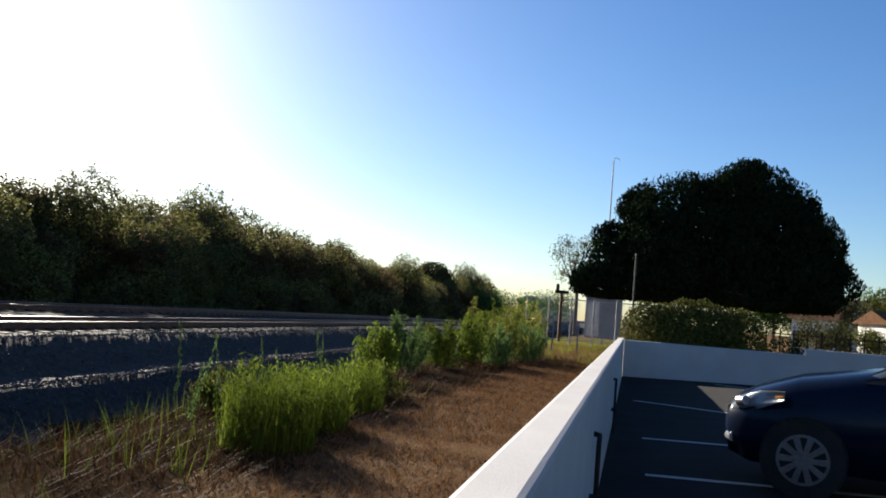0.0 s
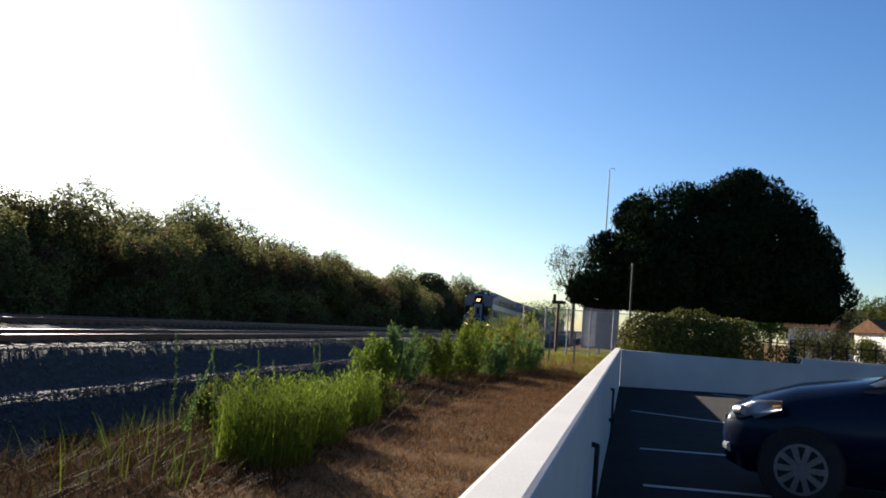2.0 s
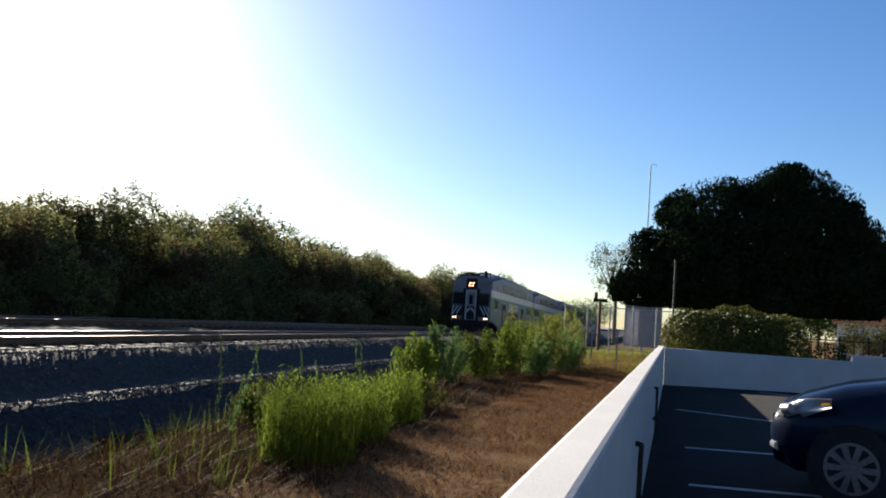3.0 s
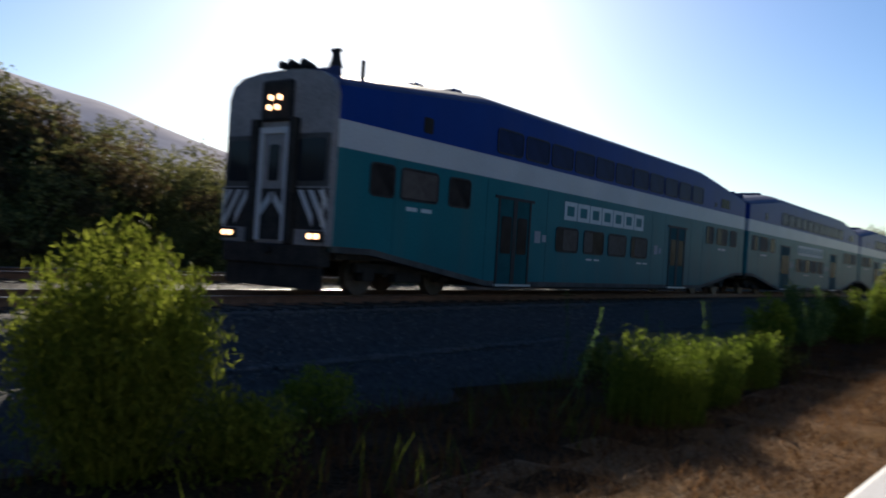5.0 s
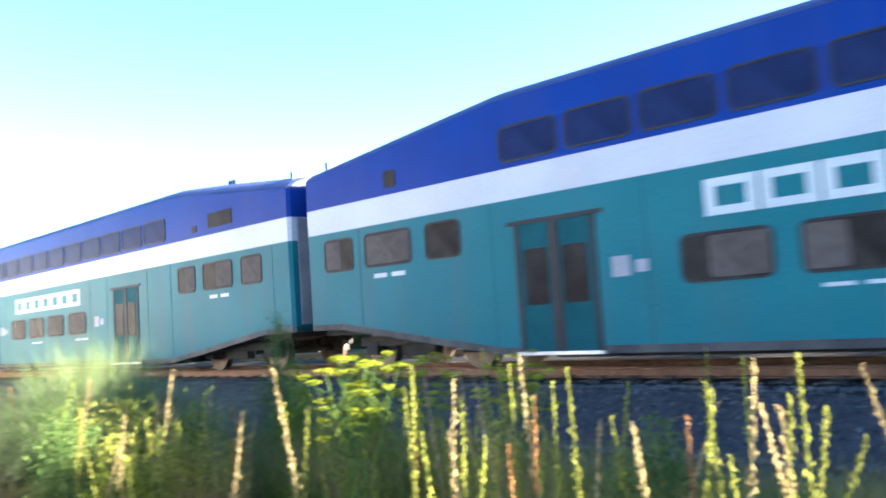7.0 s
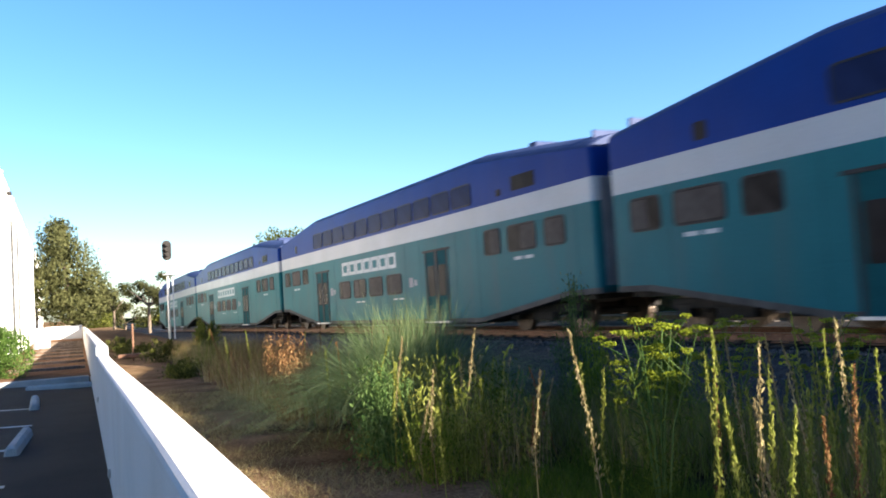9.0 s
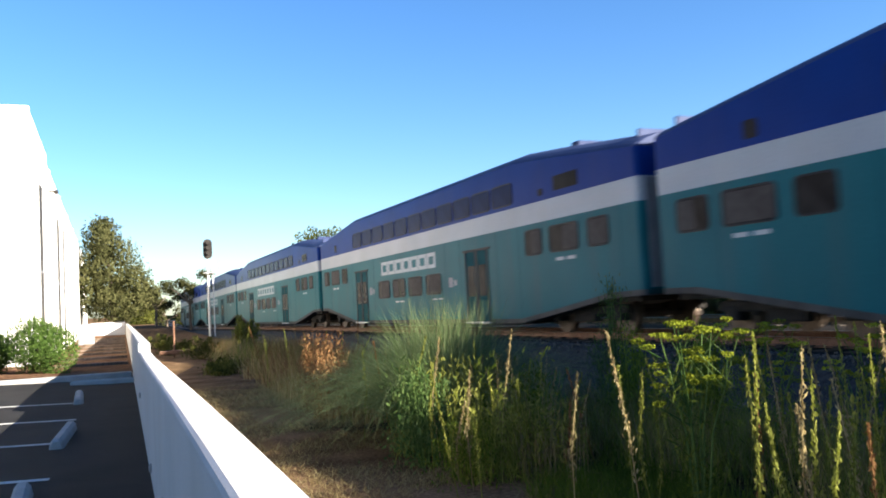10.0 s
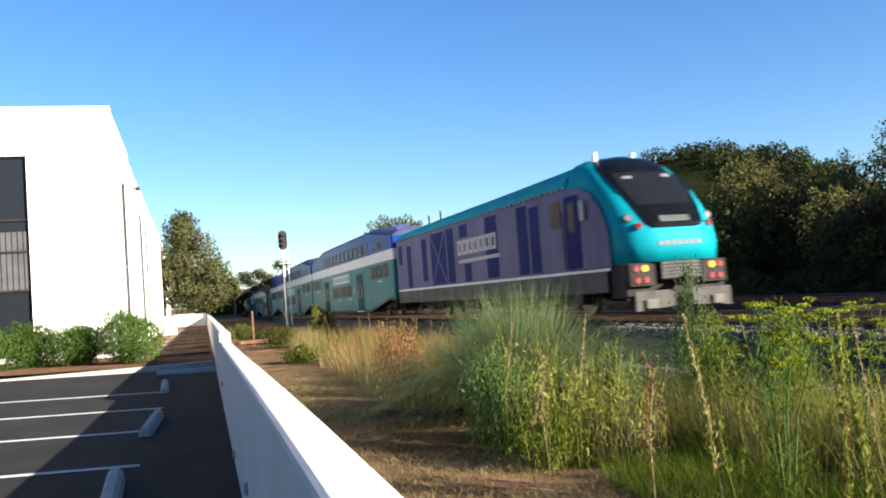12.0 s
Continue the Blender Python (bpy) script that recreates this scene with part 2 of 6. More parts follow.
# ---------------------------------------------------------------- mesh helpers
def mesh_from(name, verts, faces, mats, index=None, smooth=False):
    me = bpy.data.meshes.new(name)
    me.from_pydata([tuple(v) for v in verts], [], [tuple(f) for f in faces])
    for m in (mats if isinstance(mats, (list, tuple)) else [mats]):
        me.materials.append(m)
    if index is not None:
        me.polygons.foreach_set("material_index", index)
    if smooth:
        me.polygons.foreach_set("use_smooth", [True] * len(me.polygons))
    me.update()
    return me


LOOSE = ("leaves", "seeds", "crown", "foliage", "blades", "stems", "flower_head", "dry_stalks", "mesh", "seed_spike", "stalk", "blind")


def part(name, bm, mat, parent=None, label="", at=None, smooth=False):
    """Links a bmesh (or a mesh) as one object under a thing or a part."""
    if isinstance(bm, bmesh.types.BMesh):
        me = bpy.data.meshes.new(name)
        bmesh.ops.recalc_face_normals(bm, faces=bm.faces)
        bm.to_mesh(me)
        bm.free()
        me.materials.append(mat)
        if smooth:
            me.polygons.foreach_set("use_smooth", [True] * len(me.polygons))
    else:
        me = bm
    ob = new(name, me)
    if name in LOOSE:
        tagged(ob, kind="stuff")
    if parent:
        ob.parent = parent
    if at is not None:
        ob.matrix_basis = at
    if label:
        tagged(ob, label)
    return ob


def add_box(bm, x0, x1, y0, y1, z0, z1, bevel=0.0):
    c = bmesh.ops.create_cube(bm, size=1.0)
    for v in c["verts"]:
        v.co = Vector(((x0 + x1) / 2 + v.co.x * (x1 - x0), (y0 + y1) / 2 + v.co.y * (y1 - y0), (z0 + z1) / 2 + v.co.z * (z1 - z0)))
    if bevel:
        es = {e for v in c["verts"] for e in v.link_edges}
        bmesh.ops.bevel(bm, geom=list(es), offset=bevel, segments=2, profile=0.5, affect="EDGES")
    return bm


def box(x0, x1, y0, y1, z0, z1, bevel=0.0):
    return add_box(bmesh.new(), x0, x1, y0, y1, z0, z1, bevel)


def add_tube(bm, a, b, r0, r1=None, n=10):
    a, b = Vector(a), Vector(b)
    d = b - a
    m = Matrix.Translation((a + b) / 2) @ d.to_track_quat("Z", "Y").to_matrix().to_4x4()
    bmesh.ops.create_cone(bm, cap_ends=True, segments=n, radius1=r0, radius2=r0 if r1 is None else r1, depth=d.length, matrix=m)
    return bm


def tube(a, b, r0, r1=None, n=10):
    return add_tube(bmesh.new(), a, b, r0, r1, n)


def plate(points, depth, axis="x", at=0.0):
    """A flat plate with that outline (pairs in the two other axes), standing out by depth along the axis."""
    bm = bmesh.new()
    put = {"x": lambda a, b, d: (at + d, a, b), "y": lambda a, b, d: (a, at + d, b), "z": lambda a, b, d: (a, b, at + d)}[axis]
    lo = [bm.verts.new(put(a, b, 0)) for a, b in points]
    hi = [bm.verts.new(put(a, b, depth)) for a, b in points]
    bm.faces.new(lo[::-1])
    bm.faces.new(hi)
    for i in range(len(points)):
        j = (i + 1) % len(points)
        bm.faces.new((lo[i], lo[j], hi[j], hi[i]))
    return bm


def rounded(a0, a1, b0, b1, r, n=4):
    pts = []
    for ca, cb, s in ((a1 - r, b1 - r, 0), (a0 + r, b1 - r, 90), (a0 + r, b0 + r, 180), (a1 - r, b0 + r, 270)):
        for i in range(n + 1):
            w = radians(s + 90 * i / n)
            pts.append((ca + r * math.cos(w), cb + r * math.sin(w)))
    return pts


def loft(sections, cap=True):
    """Joins closed or open outlines with the same number of points, one after another."""
    bm = bmesh.new()
    rows = [[bm.verts.new(p) for p in sec] for sec in sections]
    for a, b in zip(rows, rows[1:]):
        for i in range(len(a) - 1):
            bm.faces.new((a[i], a[i + 1], b[i + 1], b[i]))
    return bm, rows


def thing(name, label, category, group="", at=None, kind=""):
    e = new(name)
    e.empty_display_size = 0.3
    if at is not None:
        e.matrix_basis = at
    return tagged(e, label, category, group, kind)


def wobble(x, y, z=0.0, s=1.0):
    return noise.noise((x * s, y * s, z * s))


def smooth(a, b, x):
    t = min(1.0, max(0.0, (x - a) / (b - a)))
    return t * t * (3 - 2 * t)


# ---------------------------------------------------------------- the railway's line
def line_x(y):
    """x of the near track's centre line."""
    if y > 0:
        q = min(y, 170.0)
        off = 0.0476 * q - 8e-5 * q * q + (y - q) * 0.0204
    else:
        q = max(y, -150.0)
        off = 0.0476 * q + 1.6e-4 * q * q - (y - q) * 0.0004
    return -(12.18 + off)


def line_z(y):
    q = min(abs(y), 110.0)
    return 0.42 - (8e-5 if y < 0 else 4e-5) * q * q


def line_yaw(y):
    return math.degrees(math.atan2(line_x(y - 1) - line_x(y + 1), 2.0))


TRACK_GAP = 4.3
FAR_LIFT = 0.13


def ridge(x, y):
    return 25 * smooth(140, 30, y) - 25 * smooth(0, -70, y) + 33 * smooth(-125, -195, y) * smooth(-205, -140, x) * smooth(-250, -205, y)


def ground_z(x, y):
    d = x - line_x(y)
    zr = line_z(y)
    far = smooth(60, 160, math.hypot(x, y))
    if d > 1.7:
        bank = -1.1 + (1.1 - 0.02 * smooth(-1.0, -4.4, x)) * smooth(-7.2, -4.5, x)
        if d < 2.85:
            bed = (zr - 0.22) - max(0.0, d - 1.85) * 0.62
        elif d < 3.45:
            bed = (zr - 0.22) - 0.62 + (d - 2.85) * 0.04
        else:
            bed = (zr - 0.22) - 0.6 - (d - 3.45) * 1.0
        z = max(bank, bed)
        if x > -0.26:
            z = -0.06 + 0.028 * max(0.0, min(x, 30.0)) - 0.02
        z += 0.03 * wobble(x, y, 0, 1.7) * (1 if x < -0.5 else 0)
        return z + 1.5 * far * (x > 20) * smooth(20, 80, x)
    if d > -TRACK_GAP - 1.9:
        return zr - (0.19 if d < 1.5 else 0.22) + FAR_LIFT * smooth(-1.5, -2.7, d)
    w = -TRACK_GAP - 1.9 - d
    z = max(zr - 0.22 - w * 0.4, zr - 0.9)
    back = -x - 30
    return z + smooth(0, 100, back) * ridge(x, y) + 3.6 * smooth(20, 70, back) * smooth(-100, -40, y) * wobble(x, y, 5, 0.045) + 1.2 * smooth(2, 14, w) * (1 + wobble(x, y, 3, 0.07))


def spaced(*stops):
    out = []
    for a, b, s in stops:
        k = max(1, round((b - a) / s))
        out += [a + (b - a) * i / k for i in range(k)]
    return out + [stops[-1][1]]


def build_ground():
    xs = spaced((-1500, -300, 120), (-300, -60, 15), (-60, -24, 3), (-24, -14, 0.6), (-14, -4, 0.25), (-4, -0.5, 0.3), (-0.5, -0.25, 0.125),
                (-0.25, 8, 1.4), (8, 60, 10), (60, 1500, 160))
    ys = spaced((-1500, -320, 120), (-320, -80, 12), (-80, -25, 2.5), (-25, 30, 0.6), (30, 90, 2.5), (90, 320, 12), (320, 1500, 120))
    verts = [(x, y, ground_z(x, y)) for y in ys for x in xs]
    nx = len(xs)
    faces, index = [], []
    for j in range(len(ys) - 1):
        for i in range(nx - 1):
            faces.append((j * nx + i, j * nx + i + 1, (j + 1) * nx + i + 1, (j + 1) * nx + i))
            cx, cy = (xs[i] + xs[i + 1]) / 2, (ys[j] + ys[j + 1]) / 2
            d = cx - line_x(cy)
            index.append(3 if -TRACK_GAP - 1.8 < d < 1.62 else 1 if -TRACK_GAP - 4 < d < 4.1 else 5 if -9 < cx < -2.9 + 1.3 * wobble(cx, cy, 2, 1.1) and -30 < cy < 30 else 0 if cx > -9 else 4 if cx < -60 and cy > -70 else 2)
    me = mesh_from("ground", verts, faces, [M_EARTH, M_BALLAST, M_SCRUB, M_OILY_SHADE, M_HILL, M_SOIL_SHADE], index, True)
    tagged(new("ground", me), "dry brown earth with grey railway ballast and scrub slopes", "ground", kind="structure")


def build_track(offset, name, label, lift=0.0):
    """Two rails and their sleepers, along the line."""
    top = thing(name, label, "railway track", kind="structure")
    ys = spaced((-260, -60, 10), (-60, 60, 4), (60, 330, 10))
    for side in (-0.7525, 0.7525):
        outline = [(-0.075, -0.17), (-0.075, -0.155), (-0.012, -0.14), (-0.012, -0.045), (-0.036, -0.035), (-0.036, -0.004), (-0.03, 0.0),
                   (0.03, 0.0), (0.036, -0.004), (0.036, -0.035), (0.012, -0.045), (0.012, -0.14), (0.075, -0.155), (0.075, -0.17)]
        verts, faces, index = [], [], []
        k = len(outline)
        for j, y in enumerate(ys):
            for a, b in outline:
                verts.append((line_x(y) + offset + side + a, y, line_z(y) + lift + b))
            if j:
                for i in range(k):
                    faces.append(((j - 1) * k + i, (j - 1) * k + (i + 1) % k, j * k + (i + 1) % k, j * k + i))
                    index.append(1 if i in (5, 6, 7) else 0)
        part("rail", mesh_from("rail", verts, faces, [M_RAIL, M_RAIL_TOP], index), None, top, "rusty steel rail with a polished head")
    tie = bmesh.new()
    add_box(tie, -1.3, 1.3, -0.13, 0.13, -0.2, 0.0, 0.015)
    for s in (-0.7525, 0.7525):
        add_box(tie, s - 0.16, s + 0.16, -0.07, 0.07, 0.0, 0.035)
    first = part("sleeper", tie, M_TIE, top, "", pose(line_x(0) + offset, 0, line_z(0) + lift - 0.17, 0, 0, line_yaw(0)))
    y = -60.0
    n = 0
    while y < 88:
        if abs(y) > 0.3:
            ob = new("sleeper", first.data)
            ob.parent = top
            ob.matrix_basis = pose(line_x(y) + offset, y, line_z(y) + lift - 0.17, 0, 0, line_yaw(y))
        y += 0.61 if -25 < y < 45 else 1.22
        n += 1


def build_ballast_stones():
    """Loose stones on the shoulder of the bed, many small uneven lumps."""
    rnd = random.Random(5)
    verts, faces = [], []
    tet = [(1, 0, -.5), (-.5, .87, -.5), (-.5, -.87, -.5), (0.1, 0.1, .7), (0.6, 0.6, 0.2)]
    tf = [(0, 2, 1), (0, 4, 3), (0, 1, 4), (1, 3, 4), (1, 2, 3), (2, 0, 3)]
    for _ in range(26000):
        y = rnd.uniform(-28, 45) if rnd.random() < 0.8 else rnd.uniform(-60, 90)
        d = rnd.choice((rnd.uniform(1.3, 4.0), rnd.gauss(3.32, 0.1), rnd.gauss(1.75, 0.12)))
        x = line_x(y) + d
        z = ground_z(x, y)
        r = rnd.uniform(0.015, 0.04)
        q = Euler((rnd.uniform(0, 6), rnd.uniform(0, 6), rnd.uniform(0, 6))).to_matrix()
        b = len(verts)
        for t in tet:
            verts.append(q @ Vector(t) * r * rnd.uniform(0.7, 1.2) + Vector((x, y, z + r * 0.35)))
        faces += [tuple(b + i for i in f) for f in tf]
    tagged(new("ballast_stones", mesh_from("ballast_stones", verts, faces, M_STONE)), "loose grey crushed ballast stones beside the rails", "gravel", kind="stuff")


# ---------------------------------------------------------------- car park and walls
def lot_z(x):
    return 0.028 * (x + 0.19)


def build_car_park():
    xs, ys = spaced((-0.19, 14, 2), (14, 45, 8)), spaced((-19.9, 22.8, 3), (22.8, 22.9, 0.1))
    me = mesh_from("car_park", [(x, y, lot_z(x)) for y in ys for x in xs],
                   [(j * len(xs) + i, j * len(xs) + i + 1, (j + 1) * len(xs) + i + 1, (j + 1) * len(xs) + i) for j in range(len(ys) - 1) for i in range(len(xs) - 1)], M_ASPHALT)
    tagged(new("car_park", me), "dark asphalt car park surface", "car park", kind="structure")

    def stripe(x0, y0, x1, y1, w=0.1):
        d = Vector((x1 - x0, y1 - y0)).normalized()
        nx, ny = -d.y * w / 2, d.x * w / 2
        pts = [(x0 + nx, y0 + ny), (x0 - nx, y0 - ny), (x1 - nx, y1 - ny), (x1 + nx, y1 + ny)]
        verts = [(x, y, lot_z(x) + 0.004) for x, y in pts] + [(x, y, lot_z(x) + 0.007) for x, y in pts]
        faces = [(4, 5, 6, 7), (0, 1, 5, 4), (1, 2, 6, 5), (2, 3, 7, 6), (3, 0, 4, 7)]
        tagged(new("parking_line", mesh_from("parking_line", verts, faces, M_LINE)), "worn white painted parking bay line", "road marking", "parking bay lines", "structure")

    for y in (-5.8, -7.98, -10.2, -12.42, -14.8):
        stripe(0.62, y, 5.4, y - 0.25)
    for y in (3.2, 5.6, 8.05, 10.6):
        stripe(0.2, y, 5.4, y)
    stripe(0.12, 15.7, 5.0, 12.3)
    stripe(2.1, 22.0, 5.0, 18.8)
    stop = bmesh.new()
    prof = [(-0.075, 0.0), (0.075, 0.0), (0.06, 0.07), (0.03, 0.105), (-0.03, 0.105), (-0.06, 0.07)]
    rows = [[stop.verts.new((a * k, y, b * k2)) for a, b in prof] for y, k, k2 in ((-0.84, 0.8, 0.75), (-0.78, 1, 1), (0.78, 1, 1), (0.84, 0.8, 0.75))]
    for a, b in zip(rows, rows[1:]):
        for i in range(6):
            stop.faces.new((a[i], a[(i + 1) % 6], b[(i + 1) % 6], b[i]))
    stop.faces.new(rows[0][::-1])
    stop.faces.new(rows[-1])
    me = part("wheel_stop", stop, M_CONCRETE).data
    first = bpy.data.objects["wheel_stop"]
    tagged(first, "pale concrete wheel stop lying on asphalt", "wheel stop", "wheel stops")
    first.matrix_basis = pose(0.72, -6.6, lot_z(0.72), 0, 0, 3)
    for x, y, r in ((0.66, -10.6, -2), (0.72, -15.4, 2), (0.2, -18.7, 80)):
        copy_thing(first, pose(x, y, lot_z(x), 0, 0, r))
    kerb = box(-0.15, 14.0, -20.1, -19.9, -0.1, 0.16, 0.02)
    tagged(part("kerb", kerb, M_CONCRETE), "pale concrete kerb at the planting bed", "kerb", kind="structure")
    bed = mesh_from("planting_bed", [(-0.19, -20.1, 0.12), (16, -20.1, 0.5), (16, -26.0, 0.5), (2.3, -26.0, 0.14), (2.3, -66, 0.1), (-0.19, -66, 0.05)],
                    [(0, 1, 2, 3), (0, 3, 4, 5)], M_MULCH)
    tagged(new("planting_bed", bed), "brown bark mulch bed and path", "planting bed", kind="structure")
    for i in range(9):
        y = -24 - i * 3.6
        edge = part("timber_edging", box(-0.1, 1.7, y, y + 0.12, 0.05, 0.2, 0.02), M_BARK)
        tagged(edge, "low timber edging board across the mulch path", "edging", "path edging boards")


def wall_mesh(name, pts, tops, base, thick=(-0.342, -0.188)):
    """A stuccoed wall along y with a softly rounded top."""
    x0, x1 = thick
    secs = []
    for y, zt in zip(pts, tops):
        r = 0.02
        secs.append([(x0, y, base), (x0, y, zt - r), (x0 + r * 0.3, y, zt - r * 0.3), (x0 + r, y, zt), (x1 - r, y, zt), (x1 - r * 0.3, y, zt - r * 0.3), (x1, y, zt - r), (x1, y, base)])
    bm, rows = loft(secs)
    bm.faces.new(rows[0])
    bm.faces.new(rows[-1][::-1])
    return part(name, bm, M_STUCCO)


def build_walls():
    ys = spaced((-12.3, 22.8, 1.2))
    w = wall_mesh("wall_west", ys, [1.0 - 0.12 * smooth(-1, -12.3, y) + 0.004 * wobble(0, y, 0, 0.8) for y in ys], -0.5)
    tagged(w, "low white stuccoed wall beside the car park", "wall", kind="structure")
    w = wall_mesh("wall_south_west", [-66, -40, -12.3], [0.85, 0.95, 1.0], -0.9)
    tagged(w, "low white stuccoed wall along the mulch path", "wall", kind="structure")
    for name, x0, x1, y0, y1, z1 in (("wall_north", -0.188, 4.3, 22.8, 22.98, 0.96), ("wall_north_east", 4.3, 26, 22.85, 23.05, 1.12), ("wall_south_end", -0.15, 2.2, -66.2, -66.0, 1.0)):
        tagged(part(name, box(x0, x1, y0, y1, -0.9, z1, 0.015), M_STUCCO), "low white stuccoed boundary wall", "wall", kind="structure")
    for y in (5.2, 10.6):
        p = thing("downpipe", "dark bent metal pipe fixed on the white wall", "pipe", "wall pipes")
        bm = tube((-0.15, y, 0.02), (-0.15, y, 0.62), 0.016)
        add_tube(bm, (-0.15, y, 0.62), (-0.15, y + 0.1, 0.68), 0.016)
        add_tube(bm, (-0.15, y + 0.1, 0.68), (-0.19, y + 0.16, 0.68), 0.016)
        part("tube", bm, M_BLACK, p)
        part("clip", box(-0.19, -0.12, y - 0.03, y + 0.03, 0.3, 0.34), M_BLACK, p)
    for y, z in ((-7.4, 0.12), (-5.1, 0.3), (-11.6, 0.35)):
        bm = bmesh.new()
        bmesh.ops.create_icosphere(bm, subdivisions=2, radius=0.04)
        for v in bm.verts:
            v.co.x *= 0.45
        tagged(part("weep_outlet", bm, M_CONCRETE, None, "", pose(-0.18, y, z)), "small round drain outlet in the white wall", "drain", "wall drains")


def build_building():
    """White two-storey tilt-up building at the end of the car park."""
    b = thing("office_building", "white two-storey concrete office building with tall dark windows", "building")
    x0, x1, y0, y1, h = 2.34, 34.0, -26.0, -92.0, 7.4
    slant = 1.0  # the long side runs slightly off the wall's line
    p = [(x0, y0), (x1, y0), (x1, y1), (x0 + slant, y1)]

    def side(a, c, z0, z1, t, name="wall_panel"):
        a, c = Vector((*a, 0)), Vector((*c, 0))
        u = (c - a).normalized()
        nrm = Vector((u.y, -u.x, 0))
        q = [a, c, c - nrm * t, a - nrm * t]
        bm = bmesh.new()
        lo = [bm.verts.new((v.x, v.y, z0)) for v in q]
        hi = [bm.verts.new((v.x, v.y, z1)) for v in q]
        bm.faces.new(lo[::-1])
        bm.faces.new(hi)
        for i in range(4):
            j = (i + 1) % 4
            bm.faces.new((lo[i], lo[j], hi[j], hi[i]))
        return part(name, bm, M_TILT_UP, b)

    # front: panel by the corner, then window bays with spandrels
    front = [(2.34, 4.62, True)] + [(4.62 + i * 5.2, 4.62 + i * 5.2 + 3.9, False) for i in range(5)] + [(8.52 + i * 5.2, 9.82 + i * 5.2, True) for i in range(5)]
    for a, c, solid in front:
        if solid:
            side((c, y0), (a, y0), -0.3, h, 0.3)
        else:
            side((c, y0), (a, y0), 6.05, h, 0.3)
            side((c, y0), (a, y0), -0.3, 0.35, 0.3)
            w = part("window", box(a, c, y0 - 0.2, y0 - 0.12, 0.35, 6.05), M_GLASS, b, "tall dark glazed window bay")
            for zz in (0.35, 2.2, 3.3, 4.2, 6.0):
                part("mullion", box(a, c, y0 - 0.13, y0 - 0.07, zz, zz + 0.06), M_BLACK, w)
            for k in range(4):
                xx = a + (c - a - 0.06) * k / 3
                part("mullion", box(xx, xx + 0.06, y0 - 0.125, y0 - 0.075, 0.35, 6.05), M_BLACK, w)
            blind = bmesh.new()
            for k in range(26):
                add_box(blind, a + 0.05 + k * 0.15, a + 0.17 + k * 0.15, y0 - 0.112, y0 - 0.108, 2.26, 3.9)
            part("blind", blind, M_DIM_BLIND, w, "grey vertical blind behind glass")
    # long side, panel by panel with open joints
    n = 9
    for i in range(n):
        ya, yb = y0 - 0.3 + (y1 - y0) * i / n, y0 - 0.3 + (y1 - y0) * (i + 1) / n + 0.07
        xa, xb = x0 + slant * i / n, x0 + slant * (i + 1) / n
        hh = h - 0.35 if i else h
        side((xa, ya), (xb, yb), -0.3, hh, 0.3)
        rib = box(xa - 0.10, xa + 0.05, ya - 0.5, ya - 0.12, -0.2, 5.6, 0.01)
        part("pilaster", rib, M_TILT_UP, b)
        part("joint", box(xa - 0.02, xa + 0.02, ya - 0.12, ya + 0.02, -0.2, 5.6), M_SKIRT, b)
        part("downpipe", tube((xa - 0.05, ya - 0.08, 0.0), (xa - 0.05, ya - 0.08, 6.9), 0.05, 0.05, 6), M_TILT_UP, b)
    for k in range(12):
        yq = y0 - 3.4 - 5.0 * k
        xq = x0 + slant * (y0 - yq) / (y0 - y1)
        w = part("strip_window", box(xq - 0.02, xq + 0.05, yq - 1.1, yq, 0.1, 5.75), M_SKIRT, b, "tall narrow dark strip window")
        for zz in (0.1, 2.9, 5.7):
            part("mullion", box(xq - 0.04, xq - 0.02, yq - 1.1, yq, zz, zz + 0.06), M_GREY, w)
    side((x1, y1), (x1, y0 - 0.3), -0.3, h - 0.3, 0.3)
    side((x0 + slant, y1 - 0.35), (x1, y1 - 0.35), -0.3, h - 0.3, 0.3)
    part("roof", plate([(x0 + 0.1, y0 - 0.1), (x1, y0 - 0.1), (x1, y1), (x0 + slant + 0.1, y1)], 0.2, "z", h - 0.8), M_GREY, b)
    part("joint_line", box(x0 + 0.02, 4.6, y0, y0 + 0.004, 6.06, 6.09), M_CONCRETE, b)
    part("coping", box(x0 - 0.02, x1, y0 - 0.31, y0 + 0.02, h, h + 0.06, 0.01), M_TILT_UP, b)
    lamp = part("wall_lamp", tube((x0 + 0.02, -33, 6.0), (x0 - 0.16, -33, 5.98), 0.03), M_BLACK, b, "black wall lamp on a bracket")
    part("lamp_head", box(x0 - 0.3, x0 - 0.15, -33.1, -32.9, 5.9, 6.04, 0.03), M_BLACK, lamp)
    box_ = thing("utility_box", "grey painted utility box beside the mulch path", "utility box")
    part("cabinet_body", box(1.3, 2.0, -44.6, -43.6, 0.08, 1.1, 0.03), M_GREY, box_)
    part("door", box(1.36, 1.94, -43.6, -43.57, 0.15, 1.05, 0.01), M_GREY, box_)


# ---------------------------------------------------------------- the train
# A car's own space: x across (-x faces the car park), y ahead with the leading end at 0 and s metres back from it, z up from the rail.
COACH = 25.91
HALF = 1.5
END0, END1 = 0.22, 25.6


def eave(s):
    e = min(s - END0, END1 - s)
    return 3.94 + 0.55 * min(1.0, max(0.0, e / 5.15))


def sill(s):
    e = min(s - END0, END1 - s)
    return 0.86 - 0.58 * min(1.0, max(0.0, (e - 1.0) / 4.2))


STATIONS = [0.22, 0.3, 1.3, 2.5, 4.0, 5.45, 6.5, 12.85, 19.2, 20.25, 21.7, 23.2, 24.4, 25.52, 25.6]


def narrow(s):
    return HALF - (0.06 if s in (0.22, 25.6) else 0.0)


